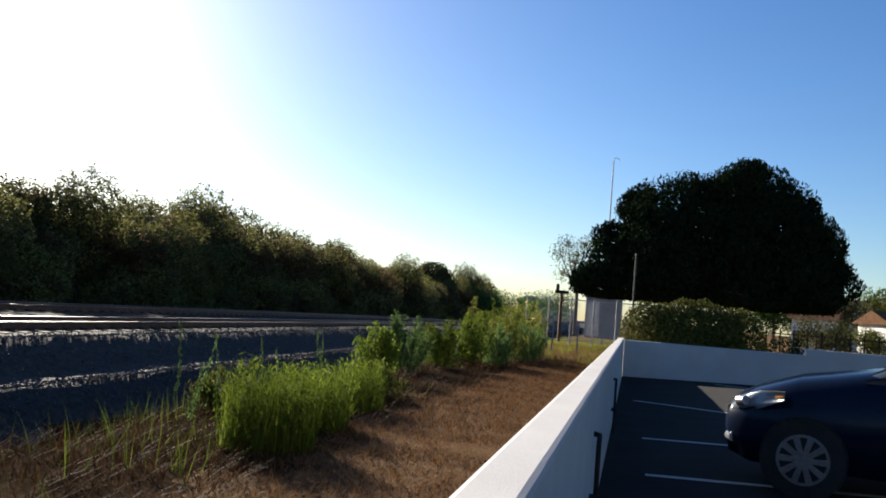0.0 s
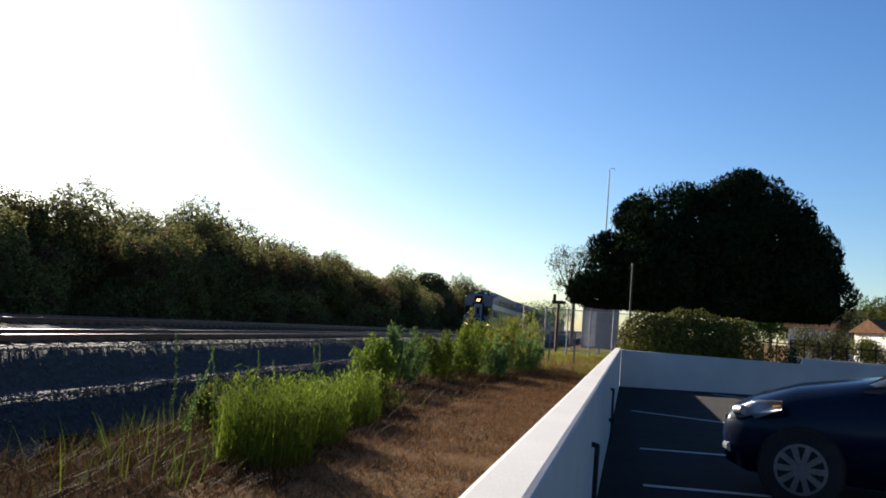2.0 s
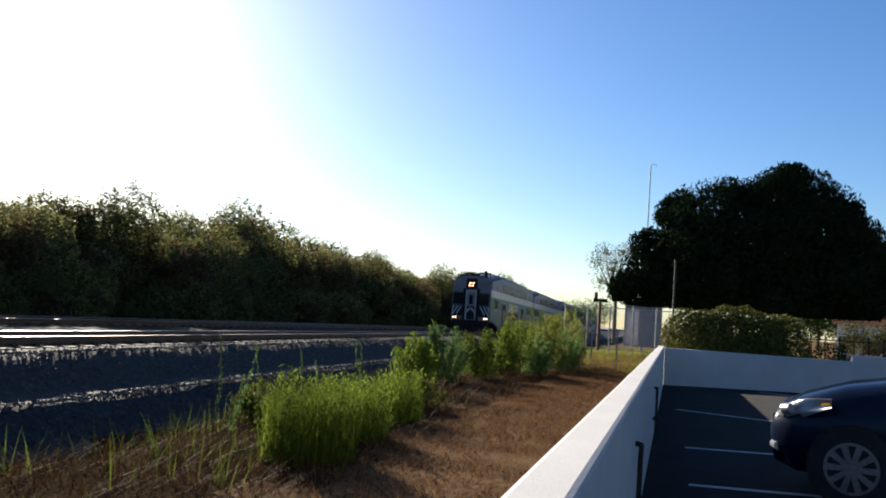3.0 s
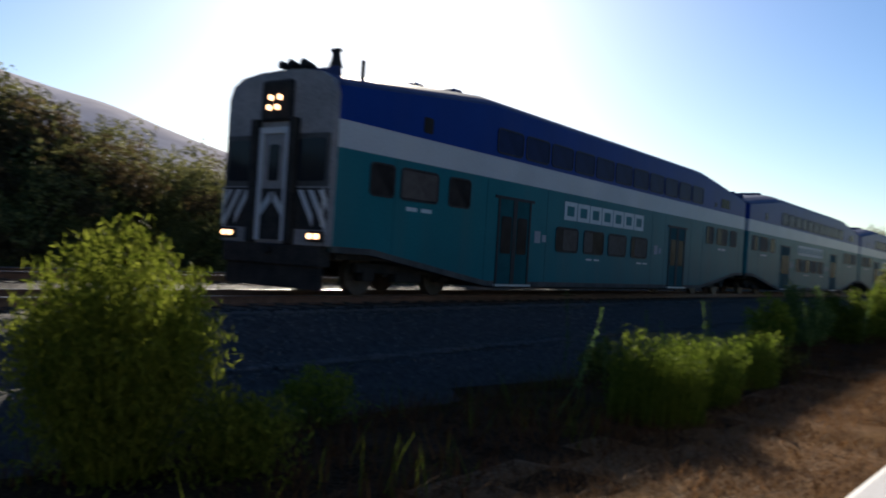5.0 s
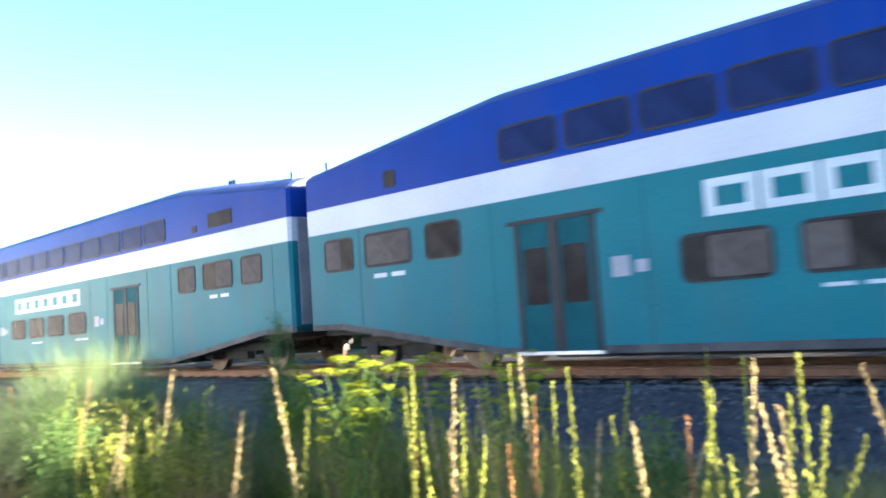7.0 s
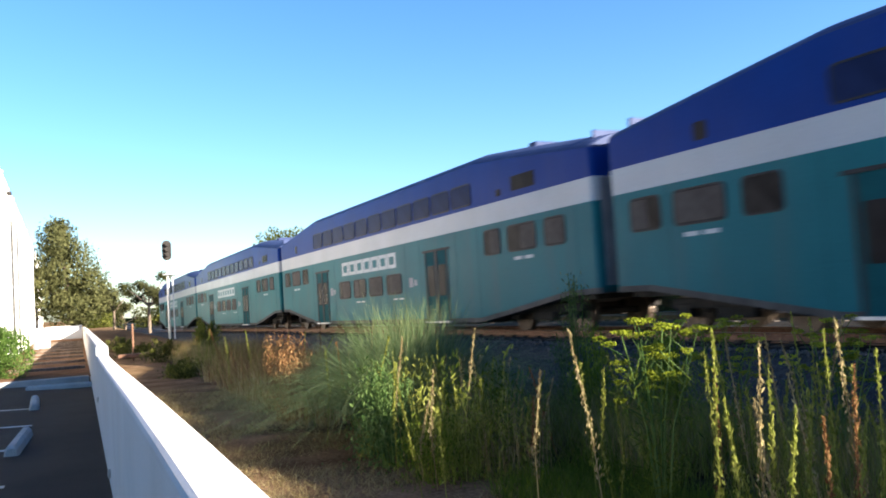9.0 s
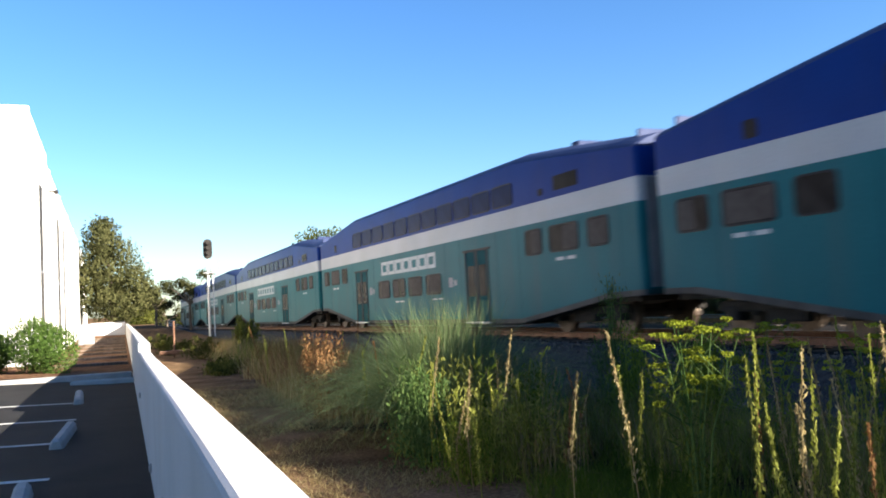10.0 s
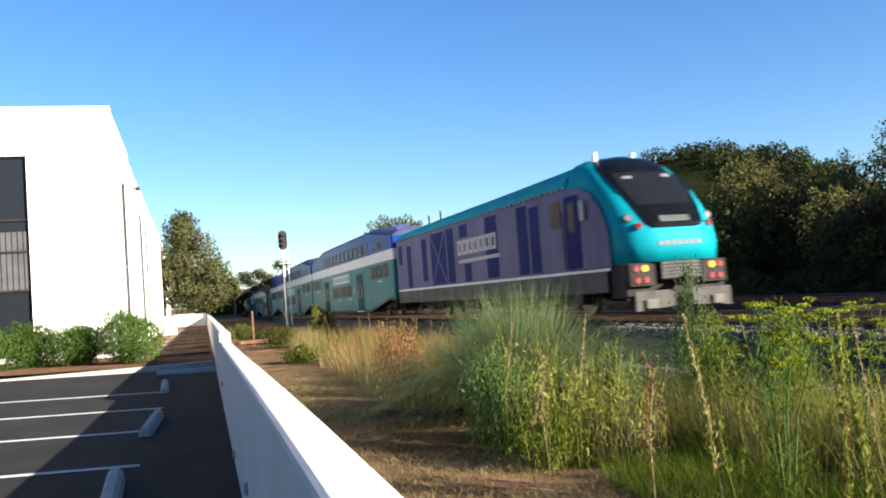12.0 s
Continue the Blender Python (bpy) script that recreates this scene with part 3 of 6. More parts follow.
def band(lo, hi, inner=0.0):
    """A strip of the car's skin, all round, between two heights given along the car."""
    secs = []
    for s in STATIONS:
        w = narrow(s) - inner
        a, b = lo(s), hi(s)
        secs.append([(w, -s, a), (w, -s, b), (-w, -s, b), (-w, -s, a), (w, -s, a)])
    bm, rows = loft(secs)
    for r in (rows[0], rows[-1]):
        bm.faces.new(r[:4])
    bmesh.ops.remove_doubles(bm, verts=bm.verts, dist=1e-4)
    return bm


def roof_shell():
    secs = []
    for s in STATIONS:
        w, e = narrow(s), eave(s)
        k = 0.38
        secs.append([(w * c, -s, e + k * h) for c, h in ((1, 0), (0.97, 0.16), (0.86, 0.42), (0.66, 0.72), (0.4, 0.92), (0, 1), (-0.4, 0.92), (-0.66, 0.72), (-0.86, 0.42), (-0.97, 0.16), (-1, 0))])
    bm, rows = loft(secs)
    for r in (rows[0], rows[-1]):
        bm.faces.new(r)
    return bm


SHARED = {}


def window_at(parent, s0, s1, z0, z1, glass, label, r=0.09, key="window", shade=None):
    """A gasket and its pane on both sides of a car; shade: the share of the pane, from and to, behind which a blind is drawn."""
    for sx in (1, -1):
        k = (key, round(s1 - s0, 2), round(z1 - z0, 2), glass.name)
        if k not in SHARED:
            w, h = (s1 - s0) / 2, (z1 - z0) / 2
            out, inn = rounded(-w - 0.035, w + 0.035, -h - 0.035, h + 0.035, r + 0.03), rounded(-w, w, -h, h, r)
            bm = bmesh.new()
            a = [bm.verts.new((0.0, p, q)) for p, q in out]
            b = [bm.verts.new((0.018, p, q)) for p, q in out]
            c = [bm.verts.new((0.018, p, q)) for p, q in inn]
            d = [bm.verts.new((0.0, p, q)) for p, q in inn]
            n = len(out)
            for i in range(n):
                j = (i + 1) % n
                for u, v in ((a, b), (b, c), (c, d)):
                    bm.faces.new((u[i], u[j], v[j], v[i]))
            g = new("window", bpy.data.meshes.new("window"))
            bmesh.ops.recalc_face_normals(bm, faces=bm.faces)
            bm.to_mesh(g.data)
            g.data.materials.append(M_RUBBER)
            pm = plate(inn, 0.008, "x", 0.001)
            pane = part("pane", pm, glass, g)
            SHARED[k] = (g.data, pane.data)
            bpy.data.objects.remove(pane)
            bpy.data.objects.remove(g)
        gm, pmesh = SHARED[k]
        g = new("window", gm)
        g.parent = parent
        g.matrix_basis = pose(sx * HALF, -(s0 + s1) / 2, (z0 + z1) / 2, 0, 0, 0 if sx > 0 else 180)
        tagged(g, label)
        pane = new("pane", pmesh)
        pane.parent = g
        if shade and sx < 0:
            w, h = (s1 - s0) / 2, (z1 - z0) / 2
            part("window_shade", plate(rounded(-w + 2 * w * shade[0] + 0.02, -w + 2 * w * shade[1] - 0.02, -h + 0.02, h - 0.02, r * 0.5), 0.003, "x", 0.0092), M_CURTAIN, g, "tan drawn window shade")


def bogie(parent, s, base=2.6, r=0.42, frame_mat=None):
    """A two-axle bogie: side frames, springs, axles and wheels."""
    bm = bmesh.new()
    for sx in (1, -1):
        x = sx * 1.02
        add_box(bm, x - 0.09, x + 0.09, -s - base / 2 - 0.35, -s + base / 2 + 0.35, 0.46, 0.66, 0.03)
        add_box(bm, x - 0.11, x + 0.11, -s - 0.45, -s + 0.45, 0.28, 0.5, 0.03)
        for k in (-1, 1):
            add_box(bm, x - 0.12, x + 0.12, -s + k * base / 2 - 0.17, -s + k * base / 2 + 0.17, 0.3, 0.56, 0.03)
            add_tube(bm, (x, -s + k * 0.3, 0.5), (x, -s + k * 0.3, 0.86), 0.11)
            add_tube(bm, (x + sx * 0.05, -s + k * 0.75, 0.4), (x + sx * 0.05, -s + k * 0.45, 0.84), 0.04)
    add_box(bm, -1.0, 1.0, -s - 0.25, -s + 0.25, 0.5, 0.84)
    b = part("bogie", bm, frame_mat or M_BLACK, parent, "black steel bogie frame")
    if ("wheel", r) not in SHARED:
        wb = bmesh.new()
        add_tube(wb, (-0.06, 0, 0), (0.06, 0, 0), r, r, 28)
        add_tube(wb, (-0.09, 0, 0), (-0.06, 0, 0), r + 0.03, r + 0.02, 28)
        add_tube(wb, (0.06, 0, 0), (0.09, 0, 0), r * 0.34, r * 0.3, 16)
        SHARED[("wheel", r)] = part("wheel", wb, M_WHEEL).data
        bpy.data.objects.remove([o for o in bpy.data.objects if o.data is SHARED[("wheel", r)]][0])
    for k in (-1, 1):
        for sx in (1, -1):
            w = new("wheel", SHARED[("wheel", r)])
            w.parent = b
            w.matrix_basis = pose(sx * 0.79, -s + k * base / 2, r, 0, 0, 0 if sx > 0 else 180)
        part("axle", tube((-0.78, -s + k * base / 2, r), (0.78, -s + k * base / 2, r), 0.08), M_BLACK, b)


def emblem(parent, s0, s1, z0, z1, mat, x=HALF, out=0.006):
    """Seven plain outlined blocks in a row, standing for the painted emblem."""
    step = (s1 - s0) / 7
    t = 0.23 * (z1 - z0)
    for i in range(7):
        a, b = s0 + step * i + 0.025, s0 + step * (i + 1) - 0.025
        bm = bmesh.new()
        add_box(bm, x, x + out, -b, -a, z1 - t, z1)
        add_box(bm, x, x + out, -b, -a, z0, z0 + t)
        add_box(bm, x, x + out, -a - t * 1.3, -a, z0 + t, z1 - t)
        add_box(bm, x, x + out, -b, -b + t * 1.3, z0 + t, z1 - t)
        bmesh.ops.remove_doubles(bm, verts=bm.verts, dist=1e-4)
        part("emblem_block", bm, mat, parent, "pale outlined emblem block")


def coach_body(car, cab):
    b0, b1 = 2.80, 3.32
    part("lower_panel", band(sill, lambda s: b0), M_TEAL, car, "dusty teal lower side panels")
    part("sill_strip", band(lambda s: sill(s) - 0.02, lambda s: sill(s) + 0.1, -0.004), M_SKIRT, car, "dusty dark sill strip")
    part("stripe", band(lambda s: b0, lambda s: b1, -0.002), M_WHITE, car, "white painted waist band")
    part("upper_panel", band(lambda s: b1, eave), M_BLUE, car, "deep blue upper side panels")
    part("roof", roof_shell(), M_ROOF, car, "dull navy curved roof", smooth=False)
    for a, c, sh in ((8.75, 10.0, (0.3, 1.0)), (10.4, 11.65, (0.0, 0.45)), (12.02, 13.28, (0.0, 1.0)), (13.7, 14.95, (0.2, 1.0))):
        window_at(car, a, c, 1.23, 1.84, M_BLIND, "brown tinted lower window", 0.11, shade=sh)
    for q in (1.9, 5.3, 8.2, 15.35, 16.5, 19.0, 20.3, 24.9):
        part("panel_seam", box(-HALF - 0.003, -HALF, -q - 0.008, -q + 0.008, sill(q) + 0.1, 2.795), M_SEAM, car)
    ends = [(0.85, 1.68), (2.1, 3.33), (3.77, 4.56), (20.72, 21.52), (21.95, 23.22), (23.66, 24.45)]
    for a, c in ends:
        if cab and a < 1.0:
            a, c = 1.15, 1.85
        window_at(car, a, c, 2.02, 2.62, M_BLIND, "brown tinted mid-level window", 0.09, shade={0.85: (0.0, 0.6), 2.1: (0.0, 1.0), 20.72: (0.35, 1.0), 21.95: (0.45, 1.0), 23.66: (0.0, 1.0)}.get(a))
    n = 11
    for i in range(n):
        a = 5.62 + i * 1.333
        window_at(car, a, a + 1.14, 3.45, 3.99, M_SEATBLUE, "blue tinted upper-deck window", 0.1)
    for sx in (1, -1):
        g = part("vent", box(sx * HALF - 0.006, sx * HALF + 0.006, -23.35, -22.25, 3.48, 3.84), M_BLIND, car, "black louvred vent")
        for k in range(5):
            part("slat", box(sx * (HALF + 0.012) - 0.012, sx * (HALF + 0.012) + 0.004, -23.33, -22.27, 3.51 + k * 0.065, 3.53 + k * 0.065), M_BLIND, g)
        part("small_window", plate(rounded(-3.05, -2.72, 3.45, 3.78, 0.06), sx * 0.012, "x", sx * HALF), M_BLIND, car)
        part("hatch", plate(rounded(-21.72, -21.5, 3.45, 3.62, 0.03), sx * 0.012, "x", sx * HALF), M_BLIND, car)
    for s0, s1 in ((5.85, 7.3), (16.95, 18.4)):
        for sx in (1, -1):
            x = sx * HALF
            d = part("door", box(min(x - sx * 0.03, x + sx * 0.006), max(x - sx * 0.03, x + sx * 0.006), -s1, -s0, 0.3, 2.36), M_SEAM, car, "dark teal double sliding door")
            mid = (s0 + s1) / 2
            fr = bmesh.new()
            for q0, q1, z0, z1 in ((s0 - 0.05, s0 + 0.03, 0.3, 2.4), (s1 - 0.03, s1 + 0.05, 0.3, 2.4), (s0 - 0.2, s1 + 0.2, 2.36, 2.43), (mid - 0.09, mid + 0.09, 0.3, 2.36)):
                add_box(fr, min(x, x + sx * 0.02), max(x, x + sx * 0.02), -q1, -q0, z0, z1)
            part("door_frame", fr, M_RUBBER, d)
            for q0, q1 in ((s0 + 0.12, mid - 0.14), (mid + 0.14, s1 - 0.12)):
                part("door_glass", plate(rounded(-q1, -q0, 1.05, 1.95, 0.06), sx * 0.016, "x", x), M_BLIND, d)
            part("step", box(min(x, x + sx * 0.08), max(x, x + sx * 0.08), -s1 - 0.1, -s0 + 0.1, 0.26, 0.31), M_STEEL, d)
    for s0 in (7.6, 15.6):
        part("notice", box(-HALF - 0.004, -HALF, -s0 - 0.3, -s0, 1.38, 1.68), M_LETTER_DIM, car, "small pale notice panel")
        part("notice", box(-HALF - 0.004, -HALF, -s0 - 0.6, -s0 - 0.4, 1.42, 1.6), M_LETTER_DIM, car)
    for s0 in (2.3, 22.2, 10.6, 14.2):
        for k in (0, 1):
            part("lettering_bar", box(-HALF - 0.004, -HALF, -s0 - k * 0.5 - 0.36, -s0 - k * 0.5, (1.78 if s0 in (2.3, 22.2) else 1.02), (1.86 if s0 in (2.3, 22.2) else 1.07)), M_LETTER, car)
    emblem(car, 9.12, 14.6, 2.08, 2.58, M_LETTER, -HALF - 0.006)
    under = bmesh.new()
    add_box(under, -1.3, 1.3, -25.2, -0.5, 0.72, 0.95)
    add_box(under, -1.25, 1.25, -19.5, -6.3, 0.2, 0.5)
    add_box(under, -1.2, 1.2, -6.2, -5.6, 0.3, 0.75, 0.03)
    add_box(under, -1.2, 1.2, -20.4, -19.8, 0.3, 0.75, 0.03)
    part("underframe", under, M_BLACK, car, "black underframe and equipment boxes")
    for s in (3.0, 22.7):
        bogie(car, s)
    # end diaphragm and coupler
    for s, k in ((END0, 1), (END1, -1)):
        if cab and s == END0:
            continue
        y0, y1 = sorted((-s, -s + k * 0.24))
        part("diaphragm", box(-0.62, 0.62, y0, y1, 0.95, 3.4, 0.03), M_RUBBER, car, "black rubber gangway diaphragm")
        part("end_plate", box(-1.3, 1.3, min(-s, -s + k * 0.03), max(-s, -s + k * 0.03), 1.0, 3.3, 0.0), M_GREY, car)
    for s, k in ((END0, 1), (END1, -1)):
        part("coupler", tube((0, -s, 0.85), (0, -s + k * 0.32, 0.85), 0.1), M_BLACK, car)
    for s in (3.6, 5.1, 21.6):
        part("roof_vent", box(-0.5, 0.5, -s - 0.35, -s, eave(s) + 0.3, eave(s) + 0.46, 0.04), M_ROOF, car)
    for s in (0.5, 25.2):
        part("roof_end_rail", box(-1.1, 1.1, -s - 0.04, -s + 0.04, eave(s) + 0.1, eave(s) + 0.42, 0.02), M_ROOF, car)


def build_coach():
    car = thing("passenger_coach", "teal, white and blue bilevel passenger coach on rails", "train coach", "coaches of the train")
    coach_body(car, False)
    return car


def build_cab_car():
    car = thing("cab_car", "teal, white and blue bilevel cab car with striped grey front", "train cab car", "coaches of the train")
    coach_body(car, True)
    y = -END0
    f = part("front_face", plate([(-1.46, 0.95), (1.46, 0.95), (1.46, 3.8), (1.36, 4.05), (1.1, 4.2), (0.6, 4.28), (0, 4.3), (-0.6, 4.28), (-1.1, 4.2), (-1.36, 4.05), (-1.46, 3.8)], 0.16, "y", y), M_CAB, car, "grey rounded cab front with white diagonal stripes")
    for sx in (1, -1):
        part("cab_window", plate(rounded(sx * 0.98 - 0.36, sx * 0.98 + 0.36, 2.15, 2.95, 0.08), 0.02, "y", y + 0.16), M_GLASS, f, "dark cab windscreen")
        part("window_band", plate(rounded(sx * 0.98 - 0.46, sx * 0.98 + 0.46, 2.05, 3.05, 0.05), 0.008, "y", y + 0.16), M_SKIRT, f, "dark band round the windscreen")
        part("stripe_panel", plate([(sx * 0.62, 1.24), (sx * 1.45, 1.24), (sx * 1.45, 2.02), (sx * 0.62, 2.02)], 0.006, "y", y + 0.158), M_BLACK, f, "black panel behind the stripes")
        part("door_jamb", box(sx * 0.36 - 0.05, sx * 0.36 + 0.05, y + 0.18, y + 0.24, 1.0, 3.1, 0.01), M_WHITE, f, "white door jamb")
        part("grab_rail", tube((sx * 1.38, y + 0.22, 1.3), (sx * 1.38, y + 0.22, 2.0), 0.018, 0.018, 6), M_STEEL, f)
        part("corner_post", box(sx * 0.53 - 0.09, sx * 0.53 + 0.09, y + 0.1, y + 0.3, 0.95, 3.35, 0.03), M_BLACK, f, "black collision post")
        for k in range(3):
            a = 0.66 + k * 0.27
            q1, z1 = (a + 0.42, 1.3) if k < 1 else (1.44, 1.98 - (1.44 - a) * 1.6)
            pts = [(sx * a, 1.98), (sx * min(a + 0.13, 1.44), 1.98), (sx * q1, z1 + 0.2), (sx * q1, z1)]
            part("stripe_mark", plate(pts, 0.012, "y", y + 0.162), M_WHITE, f, "white diagonal warning stripe")
        lamp = part("ditch_light", box(sx * 1.2 - 0.2, sx * 1.2 + 0.2, y + 0.14, y + 0.24, 1.02, 1.22, 0.02), M_BLACK, f)
        for q in (-0.09, 0.09):
            part("lens", tube((sx * 1.2 + q, y + 0.23, 1.12), (sx * 1.2 + q, y + 0.26, 1.12), 0.055, 0.055, 14), M_LAMP, lamp, "lit warm headlight")
    part("end_door", plate(rounded(-0.4, 0.4, 1.0, 3.1, 0.08), 0.05, "y", y + 0.15), M_CAB, f, "grey end door")
    part("door_header", box(-0.41, 0.41, y + 0.18, y + 0.24, 3.06, 3.18, 0.01), M_WHITE, f, "white door header")
    part("door_plate", plate([(-0.3, 1.02), (0.3, 1.02), (0.3, 2.0), (-0.3, 2.0)], 0.003, "y", y + 0.2), M_BLACK, f)
    part("door_pane", plate(rounded(-0.14, 0.14, 2.15, 2.85, 0.06), 0.02, "y", y + 0.2), M_GLASS, f)
    for sx in (1, -1):
        vs = [(sx * 0.04, 1.95), (sx * 0.36, 1.6), (sx * 0.36, 1.4), (sx * 0.04, 1.75)]
        part("door_chevron", plate(vs, 0.01, "y", y + 0.204), M_WHITE, f)
    hood = part("headlight_box", box(-0.42, 0.42, y + 0.14, y + 0.26, 3.3, 4.1, 0.06), M_BLACK, f, "black headlight housing")
    for q, zz in ((-0.12, 3.75), (0.12, 3.75), (-0.06, 3.56), (0.16, 3.56)):
        part("lens", tube((q, y + 0.25, zz), (q, y + 0.28, zz), 0.055, 0.055, 14), M_LAMP, hood, "lit warm headlight")
    part("buffer_beam", box(-1.35, 1.35, y - 0.1, y + 0.2, 0.55, 0.95, 0.03), M_BLACK, car, "black buffer beam")
    part("pilot", plate([(-1.3, 0.12), (1.3, 0.12), (1.3, 0.55), (-1.3, 0.55)], 0.1, "y", y + 0.02), M_BLACK, car)
    roof_z = 4.2
    for k, (q, dy) in enumerate(((-0.45, -0.3), (-0.15, -0.25), (0.15, -0.3), (-0.3, -0.5), (0.02, -0.5))):
        part("horn", tube((q, y + dy, roof_z + 0.22), (q, y + dy + 0.35, roof_z + 0.24), 0.035, 0.085, 12), M_BLACK, car, "black roof horn")
    bell = bmesh.new()
    for sx in (-0.72, -1.06):
        add_tube(bell, (sx, y - 0.4, roof_z - 0.1), (sx + (-0.1 if sx > -0.9 else 0.1), y - 0.4, roof_z + 0.55), 0.025)
    add_box(bell, -1.0, -0.78, y - 0.46, y - 0.34, roof_z + 0.5, roof_z + 0.56)
    add_tube(bell, (-0.89, y - 0.4, roof_z + 0.5), (-0.89, y - 0.4, roof_z + 0.2), 0.05, 0.15, 14)
    part("bell", bell, M_BLACK, car, "black bell in a small frame")
    part("antenna", tube((-1.15, y - 0.9, roof_z - 0.2), (-1.15, y - 0.9, roof_z + 0.42), 0.05), M_BLACK, car)
    return car


# ---------------------------------------------------------------- locomotive at the tail; its nose points away from the coaches
LOCO = 21.6


def build_locomotive():
    loco = thing("locomotive", "turquoise-nosed diesel locomotive with slate and navy sides", "locomotive")
    s0, s1 = 0.45, 20.7
    x = 1.48

    def sec(s, w, zb, ze, top):
        k = top - ze
        return [(w, -s, zb), (w, -s, ze), (w * 0.93, -s, ze + k * 0.35), (w * 0.72, -s, ze + k * 0.75), (w * 0.4, -s, ze + k * 0.95), (0, -s, top),
                (-w * 0.4, -s, ze + k * 0.95), (-w * 0.72, -s, ze + k * 0.75), (-w * 0.93, -s, ze + k * 0.35), (-w, -s, ze), (-w, -s, zb)]

    body = [sec(s, x, 0.75, 3.55, 3.555) for s in (s0, 5, 10, 15, 18.5)]
    bm, rows = loft(body)
    bm.faces.new(rows[0])
    bm.faces.new(rows[-1][::-1])
    part("hood", bm, M_SLATE, loco, "slate purple side walls with navy panels and painted reflections")
    roof = [sec(s, x + 0.005, 3.555, 3.60, t) for s, t in ((s0, 4.02), (6, 4.15), (12, 4.2), (17.0, 4.27), (18.6, 4.3))]
    bm, rows = loft(roof)
    bm.faces.new(rows[0])
    bm.faces.new(rows[-1][::-1])
    part("roof", bm, M_CYAN, loco, "turquoise rounded roof", smooth=False)
    tab = part("roof_tab", box(-0.03, 0.03, -0.1, 0.1, 3.5, 3.6), M_DARKROOF, loco, "", pose(x, -0.9, 0))
    for i in range(46):
        for sx in (1, -1):
            if i or sx < 0:
                t = new("roof_tab", tab.data)
                t.parent = loco
                t.matrix_basis = pose(sx * x, -0.9 - i * 0.385, 0)
    # cab and nose: raked, rounded front
    nose = []
    for z, f, w in ((1.3, 21.55, 1.42), (1.75, 21.62, 1.42), (2.2, 21.5, 1.42), (2.7, 21.15, 1.42), (3.2, 20.7, 1.41), (3.6, 20.25, 1.38), (3.95, 19.85, 1.22), (4.18, 19.5, 0.95), (4.31, 19.1, 0.6)):
        back = 18.5
        r = 0.35
        nose.append([(w + (0.05 if z < 3.7 else 0.08), -back, z), (w, -(f - 0.75), z), (w - 0.08, -(f - 0.35), z), (w - r, -(f - 0.06), z), (w * 0.4, -f - 0.06, z),
                     (-w * 0.4, -f - 0.06, z), (-(w - r), -(f - 0.06), z), (-(w - 0.08), -(f - 0.35), z), (-w, -(f - 0.75), z), (-(w + (0.05 if z < 3.7 else 0.08)), -back, z)])
    bm, rows = loft(nose)
    bm.faces.new(rows[-1])
    bm.faces.new(rows[0][::-1])
    cabp = part("cab_nose", bm, M_CYAN, loco, "turquoise raked cab nose", smooth=True)

    def on_nose(q, z, out=0.012):
        zs = [1.3, 1.75, 2.2, 2.7, 3.2, 3.6, 3.95, 4.18, 4.31]
        fs = [21.55, 21.62, 21.5, 21.15, 20.7, 20.25, 19.85, 19.5, 19.1]
        ws = [1.42, 1.42, 1.42, 1.42, 1.41, 1.38, 1.22, 0.95, 0.6]
        f, w = np.interp(z, zs, fs), np.interp(z, zs, ws)
        a = abs(q)
        back = 0.0 if a < w * 0.4 else (a - w * 0.4) / (w - 0.35 - w * 0.4) * 0.12 if a < w - 0.35 else 0.12 + (a - w + 0.35) * 1.07
        return (q, -(f + 0.06 - back) - out, z)

    def nose_patch(name, rows_, mat, label, out=0.012, thick=0.014):
        """A panel that lies on the nose, given by half-widths at heights."""
        bm2 = bmesh.new()
        g = [[bm2.verts.new(on_nose(a + (b - a) * i / 8, z, out)) for i in range(9)] for z, a, b in rows_]
        for u, v in zip(g, g[1:]):
            for i in range(8):
                bm2.faces.new((u[i], u[i + 1], v[i + 1], v[i]))
        bmesh.ops.solidify(bm2, geom=bm2.faces[:], thickness=thick)
        return part(name, bm2, mat, cabp, label)

    nose_patch("mask", [(2.15, -0.66, 0.66), (2.25, -0.82, 0.82), (2.7, -0.95, 0.95), (3.2, -1.06, 1.06), (3.6, -1.1, 1.1), (3.95, -1.04, 1.04), (4.18, -0.84, 0.84), (4.3, -0.56, 0.56)], M_MASK, "black windscreen surround", 0.05, 0.06)
    ws_ = nose_patch("windscreen", [(2.75, -0.8, 0.8), (3.2, -0.9, 0.9), (3.62, -0.9, 0.9), (3.72, -0.85, 0.85)], M_GLASS, "dark raked windscreen", 0.062)
    nose_patch("number_box", [(2.28, -0.42, 0.42), (2.44, -0.42, 0.42)], M_PANEL, "pale blank number panel", 0.064)
    nose_patch("visor_mark", [(3.52, -0.72, -0.45), (3.6, -0.72, -0.45)], M_LETTER_DIM, "pale visor", 0.078)
    nose_patch("visor_mark", [(3.54, 0.45, 0.72), (3.64, 0.45, 0.72)], M_LETTER_DIM, "pale visor", 0.078)
    step = 2.0 * 0.62 / 7
    for i in range(7):
        a = -0.62 + i * step + 0.02
        nose_patch("emblem_block", [(1.68, a, a + step - 0.06), (1.8, a, a + step - 0.06)], M_LETTER_DIM, "", 0.02)
